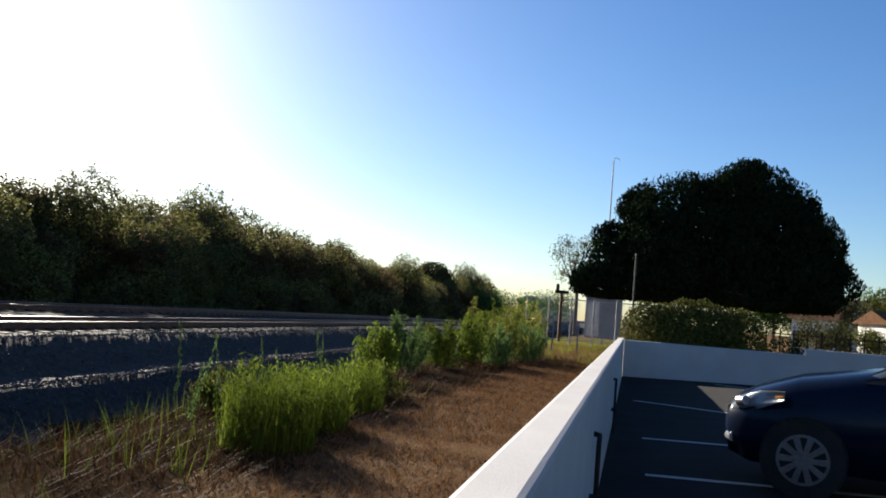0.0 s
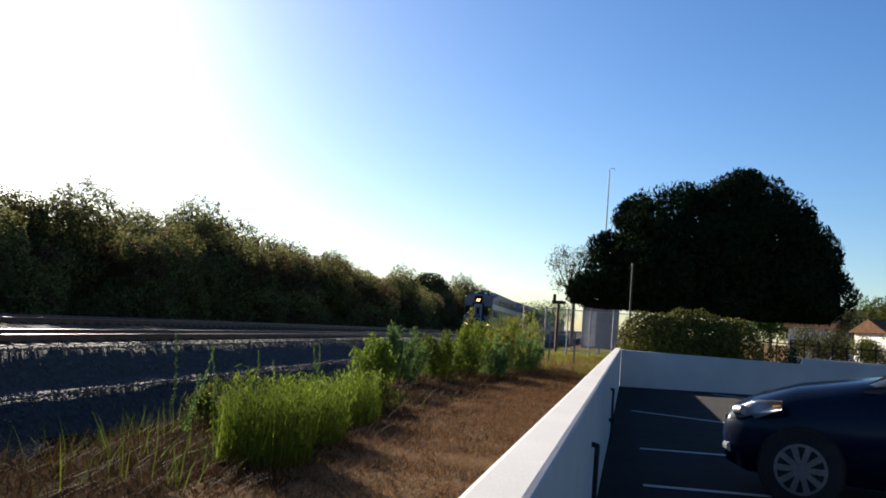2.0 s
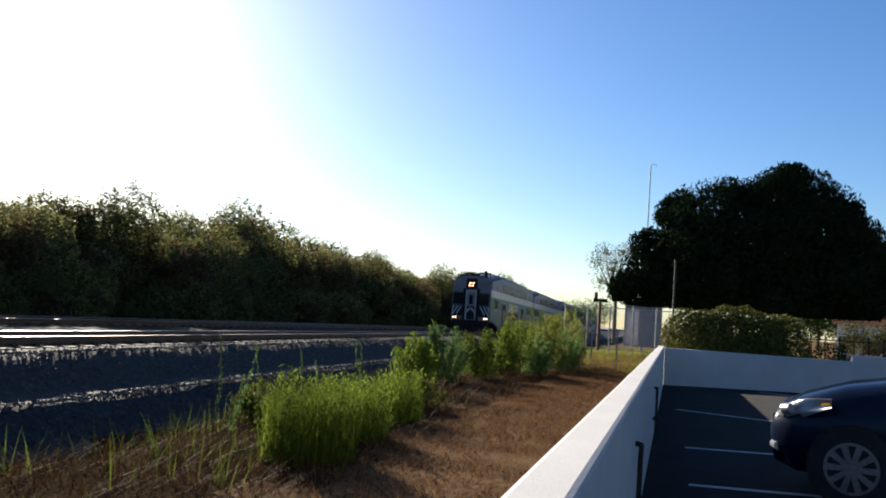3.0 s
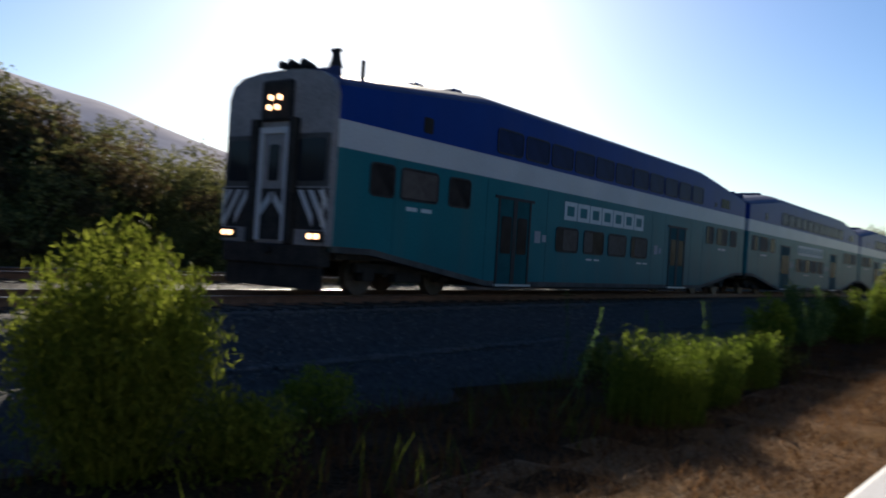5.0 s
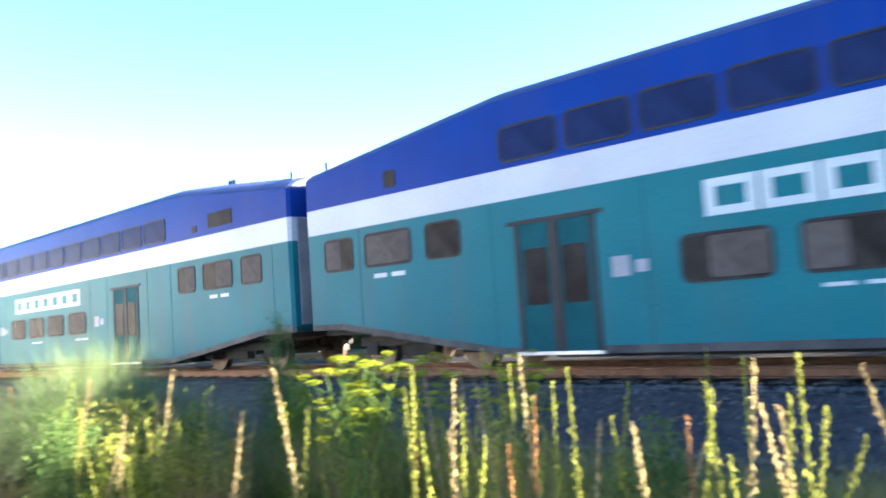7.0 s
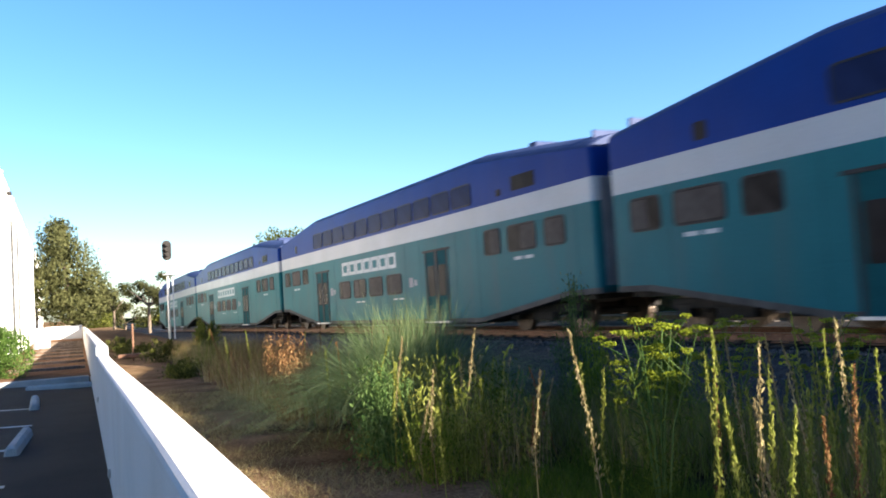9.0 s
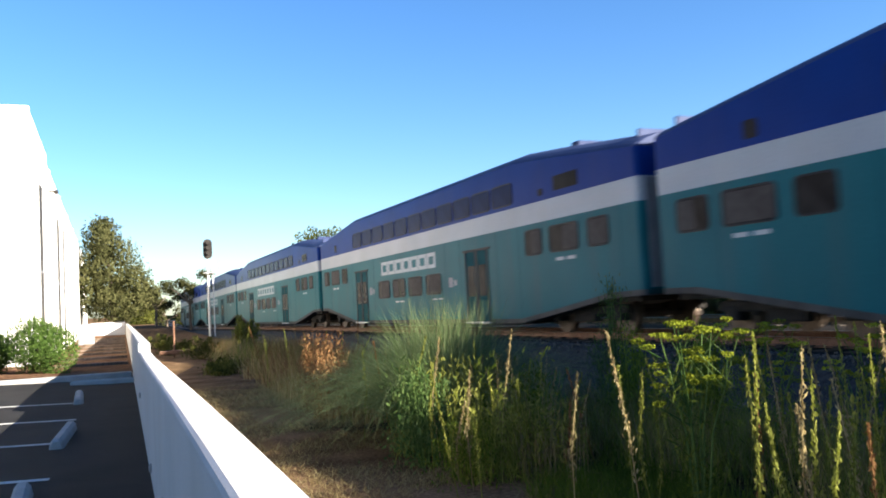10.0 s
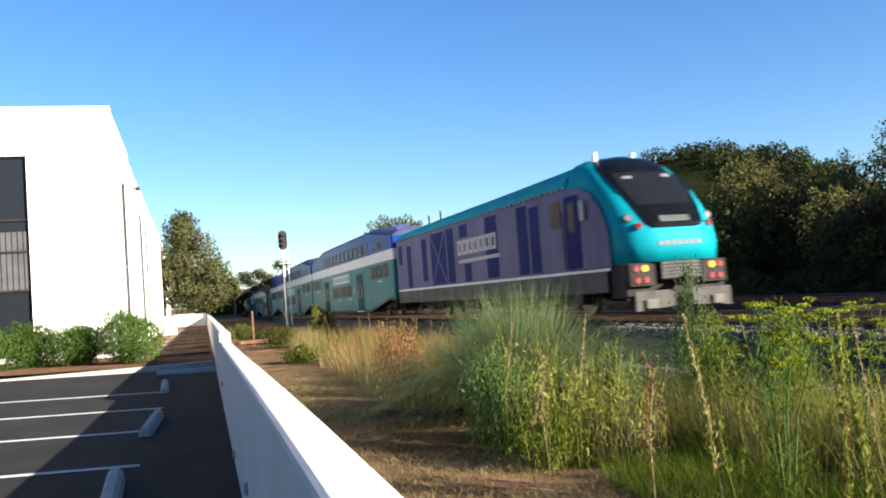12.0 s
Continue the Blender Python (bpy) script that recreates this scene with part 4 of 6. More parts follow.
    for sx in (1, -1):
        for q, zz, r, mt, nm in ((1.14, 2.42, 0.095, M_RIM, "headlight"), (1.0, 2.2, 0.075, M_RED, "marker_light")):
            c = Vector(on_nose(sx * q, zz, 0.0))
            d = Vector((sx * 0.35, -1, 0.25)).normalized()
            ring = part(nm, tube(c - d * 0.05, c + d * 0.05, r + 0.03, r + 0.02, 18), M_DARKROOF if nm == "headlight" else M_PANEL, cabp)
            part("lens", tube(c + d * 0.045, c + d * 0.065, r, r * 0.9, 18), mt if nm == "headlight" else M_RED, ring)
    # lower front: light clusters, coupler housing, plough
    for sx in (1, -1):
        cl = part("lamp_housing", box(sx * 1.02 - 0.36, sx * 1.02 + 0.36, -21.5, -21.2, 0.72, 1.29, 0.02), M_BLACK, loco, "black tail lamp cluster")
        for q, zz, mt, nm in ((0.18, 1.15, M_RED, "tail_lamp"), (-0.06, 1.15, M_AMBER, "amber_lamp"), (0.16, 0.87, M_RED, "tail_lamp"), (-0.08, 0.87, M_RED, "tail_lamp")):
            part(nm, tube((sx * (1.02 + q), -21.49, zz), (sx * (1.02 + q), -21.54, zz), 0.088, 0.078, 16), mt, cl)
        part("plough_plate", plate([(sx * 0.25, 0.2), (sx * 1.35, 0.12), (sx * 1.35, 0.6), (sx * 0.25, 0.6)], 0.08, "y", -21.65), M_SKIRT, loco, "dark grey snow plough plate")
        part("step_block", box(sx * 0.95 - 0.17, sx * 0.95 + 0.17, -21.74, -21.6, 0.17, 0.4, 0.02), M_DULL, loco)
    grille = part("grille", box(-0.55, 0.55, -21.6, -21.2, 0.85, 1.29, 0.02), M_DARKROOF, loco, "dark slatted grille")
    for k in range(5):
        part("slat", box(-0.55, 0.55, -21.63, -21.6, 0.88 + k * 0.085, 0.92 + k * 0.085), M_SKIRT, grille)
    part("coupler", tube((0, -21.2, 0.8), (0, -21.95, 0.8), 0.12), M_BLACK, loco)
    part("buffer_beam", box(-1.4, 1.4, -21.35, -20.6, 0.45, 1.3, 0.02), M_BLACK, loco)
    # side dress
    for sx in (1, -1):
        xx = sx * x
        a, b = sorted((xx, xx + sx * 0.006))
        part("pale_line", box(a, b, -20.75, -s0, 1.16, 1.24), M_LETTER, loco, "pale line along the sill")
        part("skirt", box(*sorted((xx - sx * 0.02, xx + sx * 0.012)), -20.6, -s0, 0.62, 1.15), M_SKIRT, loco, "grey dusty skirt")
        # 5.9 to 8.9 is real equipment; the other plates are painted dark reflections.
        for q0, q1, z0, z1 in ((0.8, 1.4, 2.4, 3.3), (2.2, 2.9, 1.3, 3.2), (4.6, 5.3, 1.5, 3.3), (5.9, 7.9, 1.3, 3.4), (8.05, 8.9, 1.3, 3.42), (9.6, 10.5, 2.95, 3.42), (10.0, 10.7, 1.3, 1.95), (12.3, 13.4, 1.32, 3.42), (15.1, 15.9, 1.3, 3.42), (16.05, 16.75, 1.3, 3.3)):
            part("dark_panel", plate([(-q1, z0), (-q0, z0), (-q0, z1), (-q1, z1)], sx * 0.006, "x", xx), M_NAVY, loco, "navy plate for side panels and painted reflections")
        for q0, q1, za, zb in ((5.9, 7.9, 1.3, 3.4), (5.9, 7.9, 3.4, 1.3)):
            bm3 = plate([(-q0 - 0.08, za), (-q0 + 0.02, za), (-q1 + 0.08, zb), (-q1 - 0.02, zb)], sx * 0.006, "x", xx + sx * (0.007 if za < zb else 0.010))
            part("cross_bar", bm3, M_SLATE, loco, "pale diagonal cross")
        dd = part("cab_door", plate(rounded(-19.35, -18.45, 1.3, 3.3, 0.1), sx * 0.02, "x", xx), M_NAVY, loco, "navy cab door")
        part("door_window", plate(rounded(-19.1, -18.72, 2.3, 3.1, 0.08), sx * 0.01, "x", xx + sx * 0.02), M_BLIND, dd)
        part("side_window", plate(rounded(-18.2, -17.55, 2.5, 3.25, 0.05), sx * 0.014, "x", xx), M_BLIND, loco, "dark cab side window")
        cheek = [(-18.45, 1.26), (-20.85, 1.26), (-20.8, 2.2), (-20.45, 2.8), (-19.95, 3.25), (-19.3, 3.48), (-18.45, 3.52)]
        part("cab_cheek", plate(cheek, sx * 0.012, "x", sx * 1.475), M_SLATE, loco, "slate purple cab side")
        part("mirror", box(*sorted((xx + sx * 0.02, xx + sx * 0.1)), -19.75, -19.5, 2.55, 3.1, 0.03), M_GREY, loco, "grey mirror housing")
        part("hand_rail", tube((xx + sx * 0.05, -18.4, 1.3), (xx + sx * 0.05, -18.4, 2.9), 0.018), M_BLACK, loco)
        part("side_step", box(*sorted((xx - sx * 0.1, xx + sx * 0.03)), -19.2, -18.6, 0.35, 0.6), M_BLACK, loco)
    emblem(loco, 9.3, 13.3, 2.3, 2.85, M_LETTER_DIM, -x - 0.014)
    part("lettering_bar", box(-x - 0.014, -x - 0.008, -13.5, -9.4, 2.0, 2.12), M_LETTER_DIM, loco)
    part("fuel_tank", box(-1.25, 1.25, -13.5, -7.6, 0.3, 0.95, 0.12), M_BLACK, loco, "black fuel tank")
    part("underframe", box(-1.3, 1.3, -21.0, -0.5, 0.62, 0.8), M_BLACK, loco)
    for s in (4.2, 16.9):
        bogie(loco, s, 2.9, 0.5)
    for q, s in ((-0.6, 3.2), (-0.6, 4.9)):
        part("antenna", tube((q, -s, 3.9), (q, -s, 4.5), 0.04), M_BLACK, loco, "thin roof antenna")
    for q, s in ((0.55, 18.9), (-0.75, 19.1)):
        part("roof_beacon", tube((q, -s, 4.15), (q, -s, 4.45), 0.08, 0.07, 12), M_STEEL, loco, "pale roof beacon")
    part("exhaust", box(-0.5, 0.5, -9.4, -8.2, 4.0, 4.22, 0.04), M_DARKROOF, loco)
    part("radiator", box(-0.7, 0.7, -5.6, -2.6, 3.9, 4.11, 0.04), M_DARKROOF, loco)
    return loco


HEAD_Y, SPEED = 139.16, 25.718


def car_rows(offset, length):
    """Rows for a car whose leading end lies that far behind the train's head, running on two bogies."""
    rows = []
    for i in range(49):
        t = i * 0.25
        lead = HEAD_Y - SPEED * t + offset
        a, b = lead + 3.0, lead + length - 3.0
        pa, pb = Vector((line_x(a), a, line_z(a))), Vector((line_x(b), b, line_z(b)))
        d = (pa - pb).normalized()
        o = pa + d * 3.0
        yaw = math.degrees(math.atan2(-d.x, d.y)) % 360
        pitch = math.degrees(math.asin(d.z))
        rows.append((t, pose(o.x, o.y, o.z, 0, 0, 0) @ pose(0, 0, 0, 0, 0, yaw) @ pose(0, 0, 0, pitch, 0, 0)))
    return rows


# ---------------------------------------------------------------- plants
def leaf_mesh(name, spots, mats, length, width, rnd, up=0.3, index=None, face=0.0):
    """Many small folded leaves at the spots (place, outward way)."""
    verts, faces, kinds = [], [], []
    for j, (p, w) in enumerate(spots):
        d = Vector((w[0] + rnd.gauss(0, 0.6), w[1] + rnd.gauss(0, 0.6), w[2] + rnd.gauss(0, 0.6) + up))
        if d.length < 1e-3:
            d = Vector((0, 0, 1))
        d.normalize()
        side = d.cross(Vector((rnd.gauss(0, 1), rnd.gauss(0, 1), rnd.gauss(0, 1))))
        if face:  # most leaves lie along the skin of the crown
            out = (Vector(w) + Vector((rnd.gauss(0, face), rnd.gauss(0, face), rnd.gauss(0, face)))).normalized()
            d = d - out * d.dot(out)
            if d.length < 1e-3:
                continue
            d.normalize()
            side = d.cross(out)
        side.normalize()
        l, b = length * rnd.uniform(0.6, 1.3), width * rnd.uniform(0.6, 1.3)
        p = Vector(p)
        k = len(verts)
        verts += [p - d * l * 0.5, p + side * b * 0.5, p + d * l * 0.5, p - side * b * 0.5]
        faces.append((k, k + 1, k + 2, k + 3))
        if index:
            kinds.append(index[j])
    return mesh_from(name, verts, faces, mats, kinds if index else None)


def lobes_spots(lobes, n, rnd, shell=0.35, rough=0.25, low=0.03, gaps=0.6):
    """Points near the skin of overlapping lobes (x, y, z, rx, ry, rz), uneven and with gaps."""
    areas = [l[3] * l[4] + l[4] * l[5] + l[3] * l[5] for l in lobes]
    out = []
    total = sum(areas)
    for l, a in zip(lobes, areas):
        for _ in range(int(n * a / total)):
            v = Vector((rnd.gauss(0, 1), rnd.gauss(0, 1), rnd.gauss(0, 1))).normalized()
            r = 1 - shell * rnd.random() ** 1.6
            nz = wobble(v.x * 2 + l[0], v.y * 2 + l[1], v.z * 2 + l[2], 1.7)
            r *= 1 + rough * nz
            if nz < -0.32 and rnd.random() < gaps:
                continue
            p = (l[0] + v.x * l[3] * r, l[1] + v.y * l[4] * r, max(low + 0.3 * rnd.random() * (low > 0.1), l[2] + v.z * l[5] * r))
            out.append((p, v))
    return out


def limbs(trunk_top, tips, r, rnd, base=(0, 0, 0)):
    bm = tube(base, trunk_top, r, r * 0.7, 9)
    for t in tips:
        mid = Vector(trunk_top).lerp(Vector(t), 0.5) + Vector((rnd.uniform(-0.2, 0.2), rnd.uniform(-0.2, 0.2), rnd.uniform(0, 0.3)))
        add_tube(bm, trunk_top, mid, r * 0.5, r * 0.35, 7)
        add_tube(bm, mid, t, r * 0.35, r * 0.12, 6)
    return bm


def build_willows():
    rnd = random.Random(11)
    kinds = []
    for i in range(5):
        rnd2 = random.Random(40 + i)
        b = thing("willow_bush", "tall tangled willow bush beside the railway", "bush", "willow thicket")
        lobes = []
        for k in range(10):
            a = rnd2.uniform(0, 6.28)
            q = rnd2.uniform(0.1, 1.7)
            h = rnd2.uniform(0.6, 3.7) * (1 - 0.1 * q)
            r = rnd2.uniform(0.6, 1.3)
            lobes.append((math.cos(a) * q, math.sin(a) * q, h, r, r * rnd2.uniform(0.8, 1.2), r * rnd2.uniform(0.75, 1.1)))
        spots = lobes_spots(lobes, 26000, rnd2, 0.16, 0.45, gaps=0.0)
        # short leafy shoots break the outline
        for k in range(60):
            l = rnd2.choice(lobes)
            v = Vector((rnd2.gauss(0, 1), rnd2.gauss(0, 1), abs(rnd2.gauss(0, 1)))).normalized()
            p = Vector((l[0] + v.x * l[3] * 0.9, l[1] + v.y * l[4] * 0.9, l[2] + v.z * l[5] * 0.9))
            d = (v * 0.4 + Vector((0, 0, 0.8))).normalized()
            for s in range(26):
                spots.append((tuple(p + d * (s * 0.016) + Vector((rnd2.gauss(0, 0.06), rnd2.gauss(0, 0.06), 0)) * (1.2 - s / 26)), d))
        me = leaf_mesh("crown", spots, [L_WILLOW, L_BROWN], 0.11, 0.055, rnd2, 0.4,
                       [1 if (wobble(p[0][0], p[0][1], p[0][2], 0.9) > (0.3 if i not in (2, 4) else -0.05)) else 0 for p in spots], 0.45)
        part("crown", me, None, b)
        part("trunk", limbs((0, 0, 1.0), [(l[0], l[1], l[2]) for l in lobes], 0.12, rnd2), M_BARK, b)
        kinds.append(b)
    spots = []
    # hedge of bushes along the far side: y, distance beyond the far track, size
    y = -78.0
    while y < 150:
        near = -30 < y < 60
        d = -TRACK_GAP - 4.4 - rnd.uniform(0, 0.9)
        prof = float(np.interp(y, [-80, -45, -36, -31, -26, -20, -8, 0, 6, 14, 20, 30, 40, 52, 80, 120, 150], [0.9, 0.9, 0.92, 1.05, 1.34, 1.4, 1.3, 1.1, 1.28, 1.3, 1.15, 1.3, 1.3, 1.6, 1.55, 1.75, 2.3]))
        spots.append((line_x(y) + d, y, prof * rnd.uniform(0.7, 1.02)))
        if near:
            spots.append((line_x(y) + d + 1.3, y + 1.1, rnd.uniform(0.35, 0.6)))
        if y < 110:
            spots.append((line_x(y) + d - 3.0 - rnd.uniform(0, 1), y + rnd.uniform(-1, 1), prof * rnd.uniform(0.9, 1.2)))
        y += (2.3 if near else 3.4) + rnd.uniform(0, 0.7)
    used = set()
    for i, (x, yy, s) in enumerate(spots):
        k = rnd.randrange(5)
        m = pose(x, yy, ground_z(x, yy) - 0.05, 0, 0, rnd.uniform(0, 360))
        if k not in used:
            used.add(k)
            ob = kinds[k]
            ob.matrix_basis = m
        else:
            ob = copy_thing(kinds[k], m)
        ob.scale = (s * 1.05, s * 1.05, s if x > -40 else s * 0.45)


def tree(name, label, at, lobes, trunk_top, r, leaves, mat, length, width, seed, shell=0.45, rough=0.2, up=0.3, base=(0, 0, 0), low=0.03):
    rnd = random.Random(seed)
    t = thing(name, label, "tree", at=at)
    part("crown", leaf_mesh("crown", lobes_spots(lobes, leaves, rnd, shell, rough, low, 0.6 if shell > 0.3 else 0.0), mat, length, width, rnd, up, None, 0.5), None, t)
    part("trunk", limbs(trunk_top, [(l[0], l[1], l[2]) for l in lobes], r, rnd, base), M_BARK, t)
    return t


def build_trees():
    rnd = random.Random(21)
    # the dark dome-shaped pine beyond the car park
    lobes = [(-0.4, 0, 2.9, 4.1, 3.8, 3.9), (-2.3, -0.5, 3.5, 2.6, 2.8, 2.9), (1.5, -0.4, 2.9, 2.4, 2.8, 2.8), (0.25, -0.6, 4.4, 2.6, 2.6, 2.6), (-4.7, 0, 2.5, 1.35, 1.6, 1.75), (-5.2, 0, 1.9, 0.9, 1.2, 1.0),
             (2.3, 0.3, 2.2, 1.6, 1.9, 1.7), (-3.4, 0.2, 2.6, 1.5, 1.6, 1.7)]
    for k in range(90):
        l = lobes[rnd.randrange(8)]
        v = Vector((rnd.gauss(0, 1), rnd.gauss(-0.5, 1), rnd.gauss(0.4, 1))).normalized()
        r = rnd.uniform(0.35, 0.75)
        if l[2] + v.z * l[5] > 1.6:
            lobes.append((l[0] + v.x * l[3] * 0.93, l[1] + v.y * l[4] * 0.93, l[2] + v.z * l[5] * 0.93, r, r, r * 0.9))
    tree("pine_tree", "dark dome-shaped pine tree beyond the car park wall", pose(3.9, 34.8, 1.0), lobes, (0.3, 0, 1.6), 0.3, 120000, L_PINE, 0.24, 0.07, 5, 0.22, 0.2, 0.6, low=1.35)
    # light small tree left of it
    lobes = [(rnd.uniform(-1.2, 1.2), rnd.uniform(-1.2, 1.2), rnd.uniform(2.6, 5.2), 0.7, 0.7, 0.6) for _ in range(9)]
    tree("slender_tree", "slender open-crowned tree by a fence", pose(-3.0, 45.5, 0.6), lobes, (0, 0, 2.2), 0.12, 2600, L_EUCA, 0.16, 0.05, 6, 0.9, 0.4)
    # trees to the south
    lobes = [(0, 0, 4.2, 2.0, 2.0, 2.4), (0.6, 0, 6.2, 1.3, 1.3, 1.6), (-1.4, 0, 2.8, 1.5, 1.5, 1.6), (1.4, 0, 3.2, 1.4, 1.4, 2.0), (0.4, 0, 7.0, 0.7, 0.7, 0.9), (-0.4, 0, 1.8, 2.0, 2.0, 1.3)]
    tree("conifer_tree", "dense olive-green conifer beside the building", pose(0.7, -69.5, 0.3) @ Matrix.Scale(1.12, 4), lobes, (0, 0, 2), 0.25, 16000, L_EUCA, 0.3, 0.11, 7, 0.5, 0.55)
    for x, y, s, sd in ((-7.2, -100, 1.0, 8), (-3.8, -108, 0.9, 9)):
        r2 = random.Random(sd)
        lobes = [(r2.uniform(-2.4, 2.4), r2.uniform(-2, 2), r2.uniform(3.2, 6.4), 1.0, 1.0, 0.7) for _ in range(10)]
        tree("eucalyptus_tree", "open-crowned eucalyptus far along the railway", pose(x, y, -0.6) @ Matrix.Scale(s, 4), lobes, (0, 0, 3), 0.2, 4200, L_EUCA, 0.45, 0.12, sd, 0.8, 0.4)
    lobes = [(0, 0, 5.0, 2.6, 2.6, 2.3), (-1.6, 0, 4.2, 1.6, 1.6, 1.6), (1.6, 0, 4.3, 1.6, 1.6, 1.5), (0, 0, 2.8, 2.6, 2.4, 1.6)]
    tree("round_tree", "round yellow-green tree behind the railway", pose(-15.2, -66, -0.2) @ Matrix.Scale(1.08, 4), lobes, (0, 0, 2.4), 0.25, 12000, L_HEDGE, 0.34, 0.12, 10, 0.5, 0.25)
    # the belt of trees where the line goes out of sight
    for i, (x, y, s) in enumerate(((-20, -150, 1.0), (-13, -158, 0.9), (-7, -150, 1.05), (-1, -160, 0.9), (-27, -140, 1.1), (-3.5, -140, 0.7))):
        r2 = random.Random(700 + i)
        lobes = [(r2.uniform(-3, 3), r2.uniform(-1.5, 1.5), r2.uniform(1.0, 4.6), 1.7, 1.7, 1.4) for _ in range(8)]
        tree("distant_tree", "olive tree in a far belt of trees", pose(x, y, -1.2) @ Matrix.Scale(s, 4), lobes, (0, 0, 1.5), 0.2, 3600, (L_EUCA, L_HEDGE)[i % 2], 0.5, 0.2, 700 + i, 0.25, 0.35)
    # far trees to the north
    lobes = [(0, 0, 4.4, 3.6, 3.0, 2.2), (0, 0, 6.3, 2.2, 2.2, 1.5), (-1.6, 0, 5.6, 1.4, 1.4, 1.2), (1.5, 0, 5.8, 1.3, 1.3, 1.0)]
    tree("distant_tree", "dark distant tree above the willows", pose(-28.3, 117, 0.2), lobes, (0, 0, 4), 0.25, 9000, L_EUCA, 0.4, 0.18, 12, 0.25, 0.35)
    lobes = [(r, 0, 3.5 + rnd.uniform(-0.6, 0.8), 2.4, 2.0, 2.2) for r in (-8, -5, -2, 1, 4, 7)]
    tree("grey_thicket", "greyish bare-topped thicket where the line curves", pose(-17.5, 128, -0.3), lobes, (0, 0, 1.5), 0.2, 12000, L_SAGE, 0.4, 0.1, 13, 0.6, 0.4, 0.8)
    # brush and tree crowns on the dark hill to the south-west
    rnd = random.Random(29)
    lobes = []
    for _ in range(260):
        x, y = rnd.uniform(-215, -120), rnd.uniform(-225, -150)
        r = rnd.uniform(2.0, 4.5)
        lobes.append((x, y, ground_z(x, y) + r * 0.2, r, r, r * 0.8))
    wood = leaf_mesh("hill_wood", lobes_spots(lobes, 60000, rnd, 0.3, 0.4, low=-5), L_BRUSH, 0.9, 0.5, rnd, 0.3, None, 0.5)
    tagged(new("hill_wood", wood), "dark olive brush and tree crowns covering a hill", "wood", kind="stuff")
    # hedge behind the north wall
    h = thing("clipped_hedge", "rounded clipped hedge behind the white wall", "hedge")
    rnd = random.Random(31)
    lobes = [(0.35 + i * 0.5, 24.3, 1.05, 0.72, 0.85, 1.12 + (0.06 if 1 < i < 4 else -0.1)) for i in range(6)]
    part("foliage", leaf_mesh("foliage", lobes_spots(lobes, 30000, rnd, 0.25, 0.08, gaps=0), L_CLIPPED, 0.09, 0.06, rnd, 0.3, None, 0.5), None, h)
    part("stalk", limbs((1.5, 24.2, 0.4), [(l[0], l[1], 1.0) for l in lobes], 0.06, rnd, (1.5, 24.2, -0.1)), M_BARK, h)
    # shrubs in the planting bed
    for i, (x, y, r, hh) in enumerate(((1.7, -21.8, 0.85, 1.45), (3.0, -22.4, 0.75, 1.1), (4.15, -22.7, 0.7, 1.2), (5.2, -21.6, 0.85, 1.45), (6.5, -22.2, 1.0, 1.15), (8.0, -22.4, 1.1, 1.2))):
        rnd = random.Random(60 + i)
        s = thing("shrub", "bushy grey-green rosemary shrub in a mulch bed", "shrub", "shrubs by the building", pose(x, y, 0.12))
        lobes = [(rnd.uniform(-r, r) * 0.5, rnd.uniform(-r, r) * 0.5, hh * rnd.uniform(0.35, 0.62), r * 0.62, r * 0.62, hh * 0.42) for _ in range(7)]
        part("foliage", leaf_mesh("foliage", lobes_spots(lobes, 17000, rnd, 0.2, 0.3, gaps=0), L_SHRUB, 0.06, 0.024, rnd, 0.8, None, 0.5), None, s)
        part("stalk", limbs((0, 0, 0.2), [(l[0], l[1], l[2]) for l in lobes], 0.03, rnd), M_BARK, s)
    # dark shrub behind the wall
    rnd = random.Random(77)
    s = thing("dark_shrub", "dark rounded shrub behind the white wall", "shrub", at=pose(4.1, 25.0, 0.0))
    part("foliage", leaf_mesh("foliage", lobes_spots([(0, 0, 0.8, 0.5, 0.5, 0.6), (0.35, 0, 0.6, 0.5, 0.5, 0.5)], 2500, rnd), L_PINE, 0.09, 0.04, rnd), None, s)
    part("stalk", tube((0, 0, 0), (0, 0, 0.6), 0.04), M_BARK, s)


def blades(roots, rnd, height, width, lean, droop, seg=4, fall=0.0):
    """Bent tapering blades, each a narrow strip."""
    verts, faces = [], []
    for r in roots:
        a = rnd.uniform(0, 6.283)
        h = height * rnd.uniform(0.6, 1.15)
        reach = rnd.uniform(0.1, 1.3)
        d = Vector((math.cos(a), math.sin(a), 0)) * lean * reach
        side = Vector((-math.sin(a + rnd.uniform(-1, 1)), math.cos(a), 0)) * width * 0.5 * rnd.uniform(0.6, 1.3)
        p = Vector(r)
        k = len(verts)
        for i in range(seg + 1):
            t = i / seg
            q = p + Vector((d.x * t + d.x * droop * t * t, d.y * t + d.y * droop * t * t, h * (t - 0.25 * droop * lean * t * t * (fall == 0) - fall * reach * t * t * t)))
            w = side * (1 - t * 0.92)
            verts += [q - w, q + w]
        for i in range(seg):
            faces.append((k + 2 * i, k + 2 * i + 1, k + 2 * i + 3, k + 2 * i + 2))
    return verts, faces


def round_roots(n, rx, ry, rnd):
    out = []
    for _ in range(n):
        a, q = rnd.uniform(0, 6.283), math.sqrt(rnd.random())
        out.append((math.cos(a) * q * rx, math.sin(a) * q * ry, -0.03))
    return out


